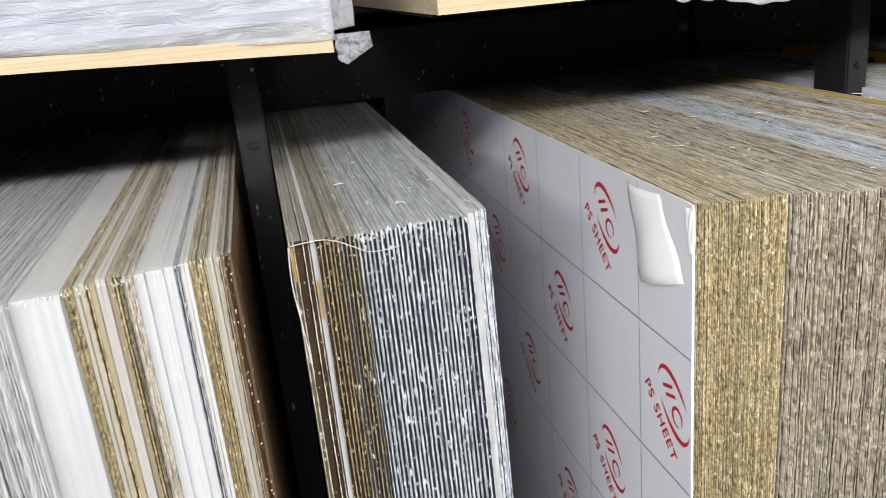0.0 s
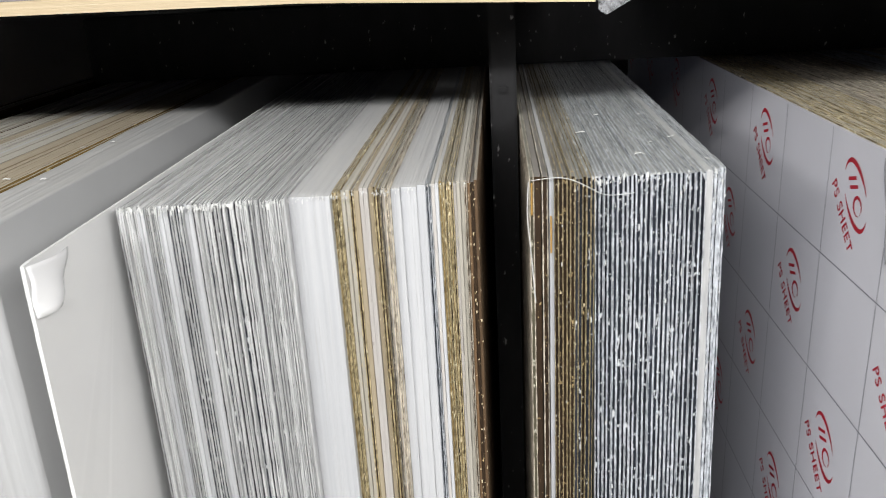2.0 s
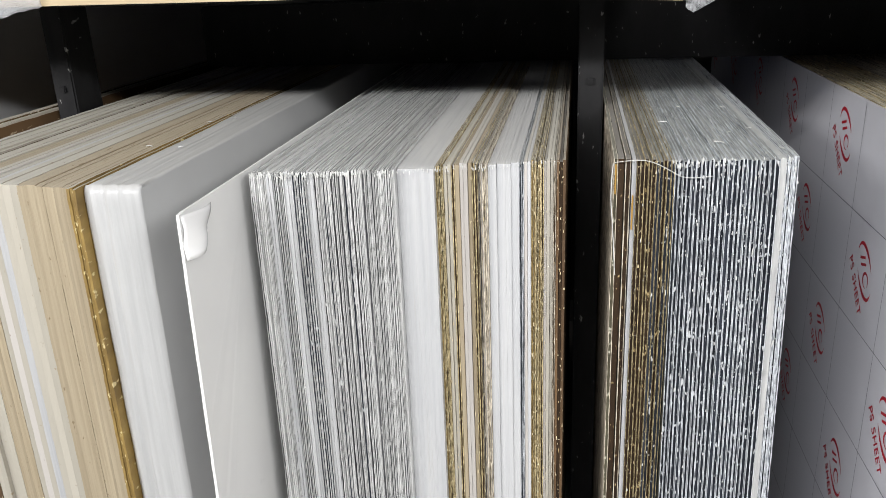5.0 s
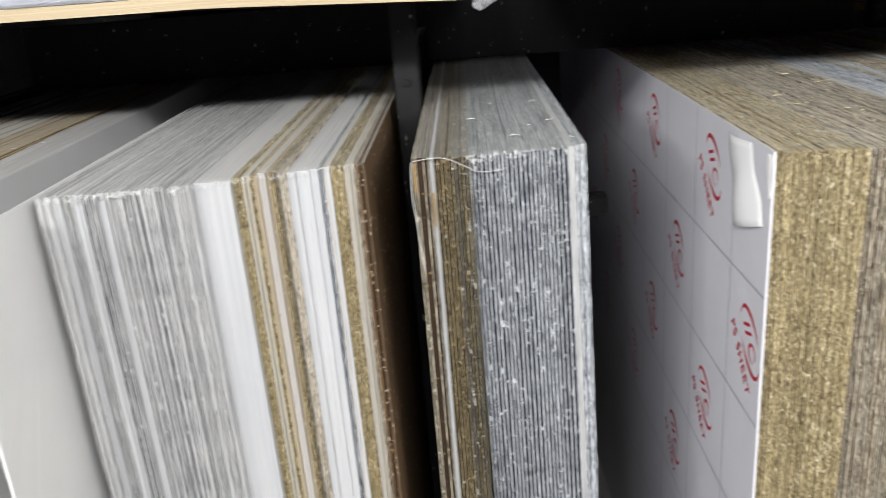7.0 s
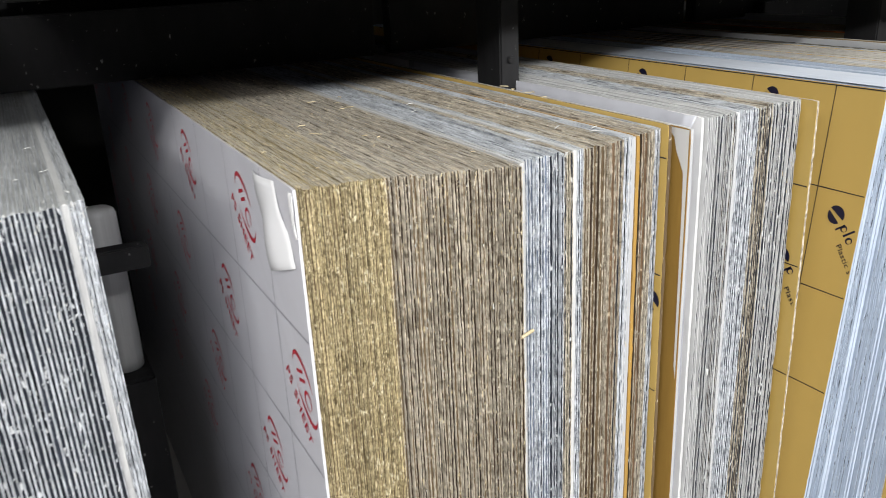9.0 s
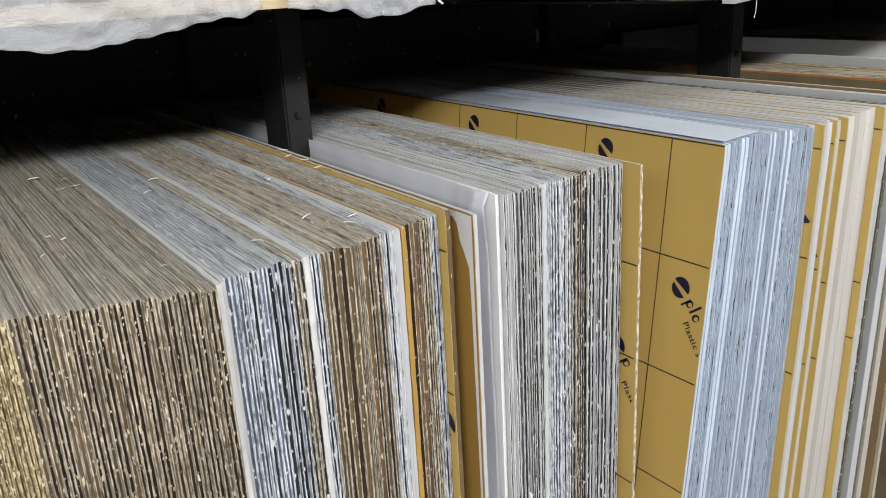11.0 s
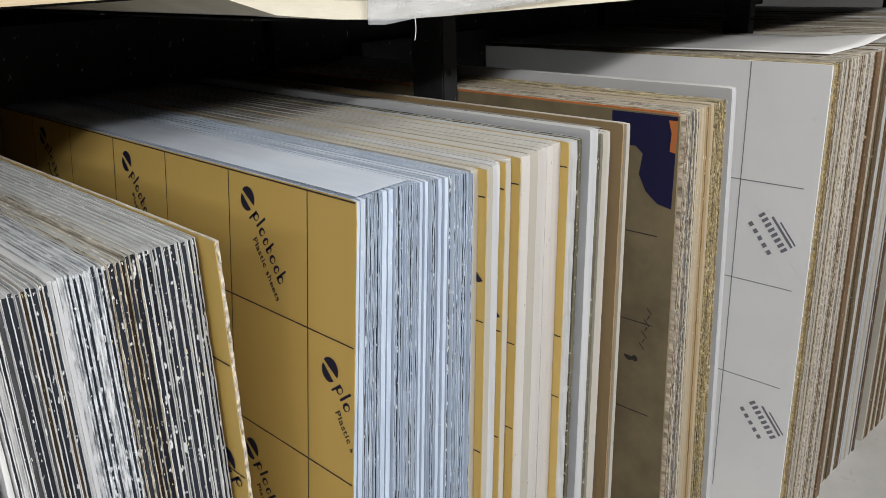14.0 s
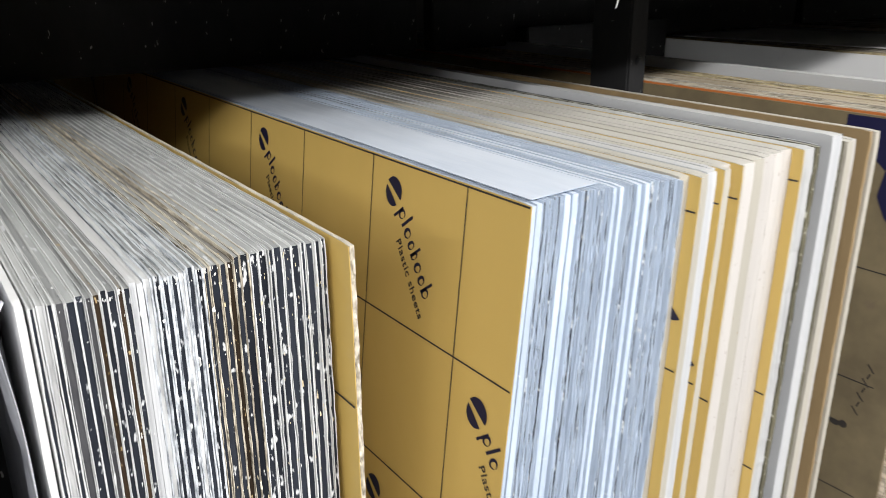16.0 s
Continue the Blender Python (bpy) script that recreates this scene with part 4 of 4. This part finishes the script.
crumpled("wrap_tuft", "loose flap of clear plastic film at the stack corner", 0.082, 0.118, 0.95, lambda x: 1.449 + 0.1 * (x - 0.08), 1.50, "wrap", 30, 24, 0.006, 6, 60, 60, "plastic film")


def side_bag(label, parent, depth, zlow, ztop, ny=44, nz=60):
    """Loose film on the left face of a sheet: it stands off at the front and near the top and has long slack folds. Coordinates of the sheet."""
    vs, fs = [], []
    for i in range(ny + 1):
        v = depth * (i / ny) ** 1.4 + 0.006
        for j in range(nz + 1):
            z = zlow + (ztop - zlow) * j / nz
            low = ztop - z
            off = 0.0015 + 0.013 * math.exp(-v / 0.10) * (0.35 + 0.65 * math.exp(-low / 0.09)) * min(1.0, low / 0.012 + 0.25)
            off += 0.006 * math.exp(-((v - 0.022 - 0.10 * low) / 0.008) ** 2) * math.exp(-low / 0.30)
            off += 0.004 * math.exp(-((v - 0.055 + 0.04 * low) / 0.007) ** 2)
            off += 0.0025 * noise.noise((v * 30, z * 6, 1.7)) + 0.0012 * noise.noise((v * 70, z * 21, 4.1))
            vs.append((-max(0.0008, off), v, z))
    m = nz + 1
    for i in range(ny):
        for j in range(nz):
            q = i * m + j
            fs.append((q, q + 1, q + m + 1, q + m))
    me = mesh_from("bag", vs, fs, "bag")
    for p in me.polygons:
        p.use_smooth = True
    o = new("bag", me)
    o.parent = parent
    sol = o.modifiers.new("thickness", "SOLIDIFY")
    sol.thickness = 0.0004
    return tagged(o, label)


side_bag("slack white plastic bag", bagged, 0.9, 0.45, HEIGHT + 0.002)

# ---- wrapped rolls in the gap between two stacks ----


def wrapped_roll(x, y, r, z0, z1, seed):
    """A film-wrapped roll standing on end, its rim rounded and its wrap slightly dented."""
    prof = [(0.0, z0), (r, z0)] + [(r, z0 + (z1 - z0 - 0.014) * i / 16) for i in range(1, 17)] + [(r - 0.003, z1 - 0.006), (r - 0.010, z1 - 0.001), (0.006, z1), (0.0, z1)]
    n, vs, fs = 28, [], []
    for i in range(n):
        a = 2 * math.pi * i / n
        for pr, pz in prof:
            k = pr * (1 + 0.06 * noise.noise((math.cos(a) * 1.6, math.sin(a) * 1.6 + seed, pz * 9)))
            vs.append((k * math.cos(a), k * math.sin(a), pz - z0))
    m = len(prof)
    for i in range(n):
        for j in range(m - 1):
            q, w = i * m + j, ((i + 1) % n) * m + j
            fs.append((q, w, w + 1, q + 1))
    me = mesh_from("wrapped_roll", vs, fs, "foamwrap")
    for p in me.polygons:
        p.use_smooth = True
    ob = new("wrapped_roll", me)
    ob.location = (x, y, z0)
    return tagged(ob, "pale film-wrapped roll standing between two stacks", "roll")


crate = part("crate", box_bm(0.236, 0.322, 1.50, 1.70, BASE, 0.70, 0.006), "steel")
tagged(crate, "dark box under pale wrapped rolls", "box")
wrapped_roll(0.279, 1.58, 0.033, 0.70, 1.045, 1)

# ---- threads of swarf ----


def thread(pts, r, material, label="thin curled thread of plastic swarf"):
    cu = bpy.data.curves.new("swarf_thread", "CURVE")
    cu.dimensions, cu.bevel_depth, cu.bevel_resolution, cu.resolution_u = "3D", r, 1, 6
    sp = cu.splines.new("NURBS")
    sp.points.add(len(pts) - 1)
    sp.use_endpoint_u, sp.order_u = True, 3
    for p, q in zip(sp.points, pts):
        p.co = (*q, 1)
    tmp = new("swarf_thread", cu)
    me = bpy.data.meshes.new_from_object(tmp.evaluated_get(bpy.context.evaluated_depsgraph_get()))
    bpy.data.objects.remove(tmp)
    me.materials.clear()
    me.materials.append(M[material])
    return tagged(new("swarf_thread", me), label, "plastic swarf", "threads of swarf")


thread([(0.006, 0.817, 1.246), (0.03, 0.808, 1.252), (0.05, 0.806, 1.250), (0.07, 0.803, 1.240), (0.09, 0.803, 1.228), (0.12, 0.806, 1.232)], 0.0005, "chip")
thread([(0.004, 0.817, 1.245), (0.001, 0.814, 1.21), (0.005, 0.812, 1.17), (0.008, 0.813, 1.13), (0.010, 0.812, 1.10)], 0.0006, "chip")
thread([(1.600, 0.846, 1.42), (1.603, 0.846, 1.405), (1.598, 0.846, 1.392)], 0.0006, "chip")
thread([(1.06, 0.925, 1.462), (1.066, 0.925, 1.45), (1.075, 0.925, 1.445)], 0.0016, "chip")
thread([(0.667, 0.655, 1.05), (0.655, 0.648, 1.052), (0.645, 0.646, 1.050)], 0.0022, "straw")

curls = random.Random(21)
for x0, x1, y0, y1, z, n, kind in ((0.43, 0.70, 0.74, 1.25, 1.2535, 16, "straw"), (0.904, 0.918, 0.95, 1.18, 1.2600, 6, "straw"), (0.08, 0.21, 0.86, 1.2, 1.2535, 7, "chip"), (0.70, 0.86, 0.74, 1.1, 1.2530, 7, "chip"), (-0.70, -0.57, 0.76, 1.1, 1.2525, 4, "chip")):
    for _ in range(n):
        cx, cy, a = curls.uniform(x0, x1), curls.uniform(y0, y1), curls.uniform(0, 6.28)
        ln, bend = curls.uniform(0.006, 0.020), curls.uniform(-1.6, 1.6)
        pts = []
        for i in range(5):
            q = i / 4 - 0.5
            pts.append((cx + ln * q * math.cos(a + bend * q), cy + ln * q * math.sin(a + bend * q), z + 0.003 * (0.25 - q * q) * curls.uniform(0.4, 1.6)))
        thread(pts, curls.uniform(0.0004, 0.0009), kind)

# ---- shavings ----


def shavings(name, label, spots, material, seed):
    """Small flakes caught on sawn edges. spots: x0, x1, y0, y1 of a front edge, lowest z, how many, size."""
    r = random.Random(seed)
    vs, fs = [], []
    for x0, x1, ya, yb, zl, n, size in spots:
        for _ in range(n):
            t = r.random()
            x = x0 + (x1 - x0) * t
            if r.random() < 0.84:
                z = 1.25 - (1.25 - zl) * r.random() ** 1.25
                c = Vector((x, ya + (yb - ya) * t - 0.0018, z))
                up = False
            else:
                c = Vector((x, ya + (yb - ya) * t + 0.5 * r.random() ** 1.6, 1.2515))
                up = True
            s = size * r.uniform(0.35, 1.0) * (1.9 if r.random() < 0.06 else 1)
            k = len(vs)
            el = r.uniform(1, 4.2)
            for a in range(4):
                u, v = ((-1, -1), (1, -0.7), (0.8, 1), (-0.9, 0.8))[a]
                u, v = u * s * r.uniform(0.2, 0.9), v * s * el * r.uniform(0.3, 1)
                o = Vector((u, v, r.uniform(0, s * 0.8))) if up else Vector((u, -r.uniform(0, s * 0.8), v))
                vs.append(tuple(c + o))
            vs.append(tuple(c + (Vector((0, 0, s * 0.6)) if up else Vector((0, -s * 0.7, 0)))))
            fs += [(k, k + 1, k + 4), (k + 1, k + 2, k + 4), (k + 2, k + 3, k + 4), (k + 3, k, k + 4)]
    return tagged(new(name, mesh_from(name, vs, fs, material)), label, "plastic shavings", kind="stuff")


shavings("white_shavings", "white plastic flakes clinging to sawn sheet edges", [
    (0.077, 0.200, 0.811, 0.818, 0.75, 520, 0.0011), (0.200, 0.224, 0.824, 0.832, 0.75, 200, 0.0013), (0.085, 0.224, 0.812, 0.832, 0.75, 55, 0.0026), (1.03, 1.11, 0.722, 0.737, 0.85, 8, 0.0022), (0.03, 0.08, 0.817, 0.811, 0.75, 90, 0.0009),
    (0.676, 0.772, 0.684, 0.690, 0.75, 170, 0.0009), (0.515, 0.662, 0.712, 0.665, 0.75, 200, 0.0010), (0.774, 0.90, 0.690, 0.71, 0.75, 70, 0.0011), (0.077, 0.224, 0.811, 0.828, 1.242, 200, 0.0011), (1.018, 1.200, 0.722, 0.739, 1.243, 90, 0.0009), (0.676, 0.76, 0.684, 0.689, 1.243, 40, 0.0010), (-0.437, -0.258, 0.744, 0.761, 1.244, 260, 0.0014), (-0.258, -0.06, 0.765, 0.813, 1.244, 120, 0.0010),
    (1.018, 1.200, 0.722, 0.739, 0.75, 300, 0.0008), (-0.428, -0.257, 0.737, 0.761, 0.75, 200, 0.0007), (1.397, 1.553, 0.734, 0.702, 1.0, 60, 0.0012)], "chip", 3)
shavings("straw_shavings", "straw-coloured plastic flakes clinging to sawn sheet edges", [
    (0.42, 0.515, 0.730, 0.712, 0.72, 1300, 0.0010), (0.515, 0.662, 0.712, 0.665, 0.72, 1300, 0.0010), (0.033, 0.077, 0.817, 0.811, 0.72, 240, 0.0008),
    (-0.211, -0.196, 0.786, 0.793, 0.72, 140, 0.0010), (-0.172, -0.151, 0.797, 0.795, 0.72, 90, 0.0009), (-0.096, -0.076, 0.808, 0.813, 0.72, 160, 0.0010), (-0.064, -0.052, 0.813, 0.815, 0.72, 60, 0.0012),
    (0.774, 0.90, 0.690, 0.71, 0.75, 260, 0.0010), (2.06, 2.185, 0.684, 0.694, 0.8, 200, 0.0012), (1.106, 1.20, 0.735, 0.739, 0.75, 160, 0.0009)], "straw", 4)
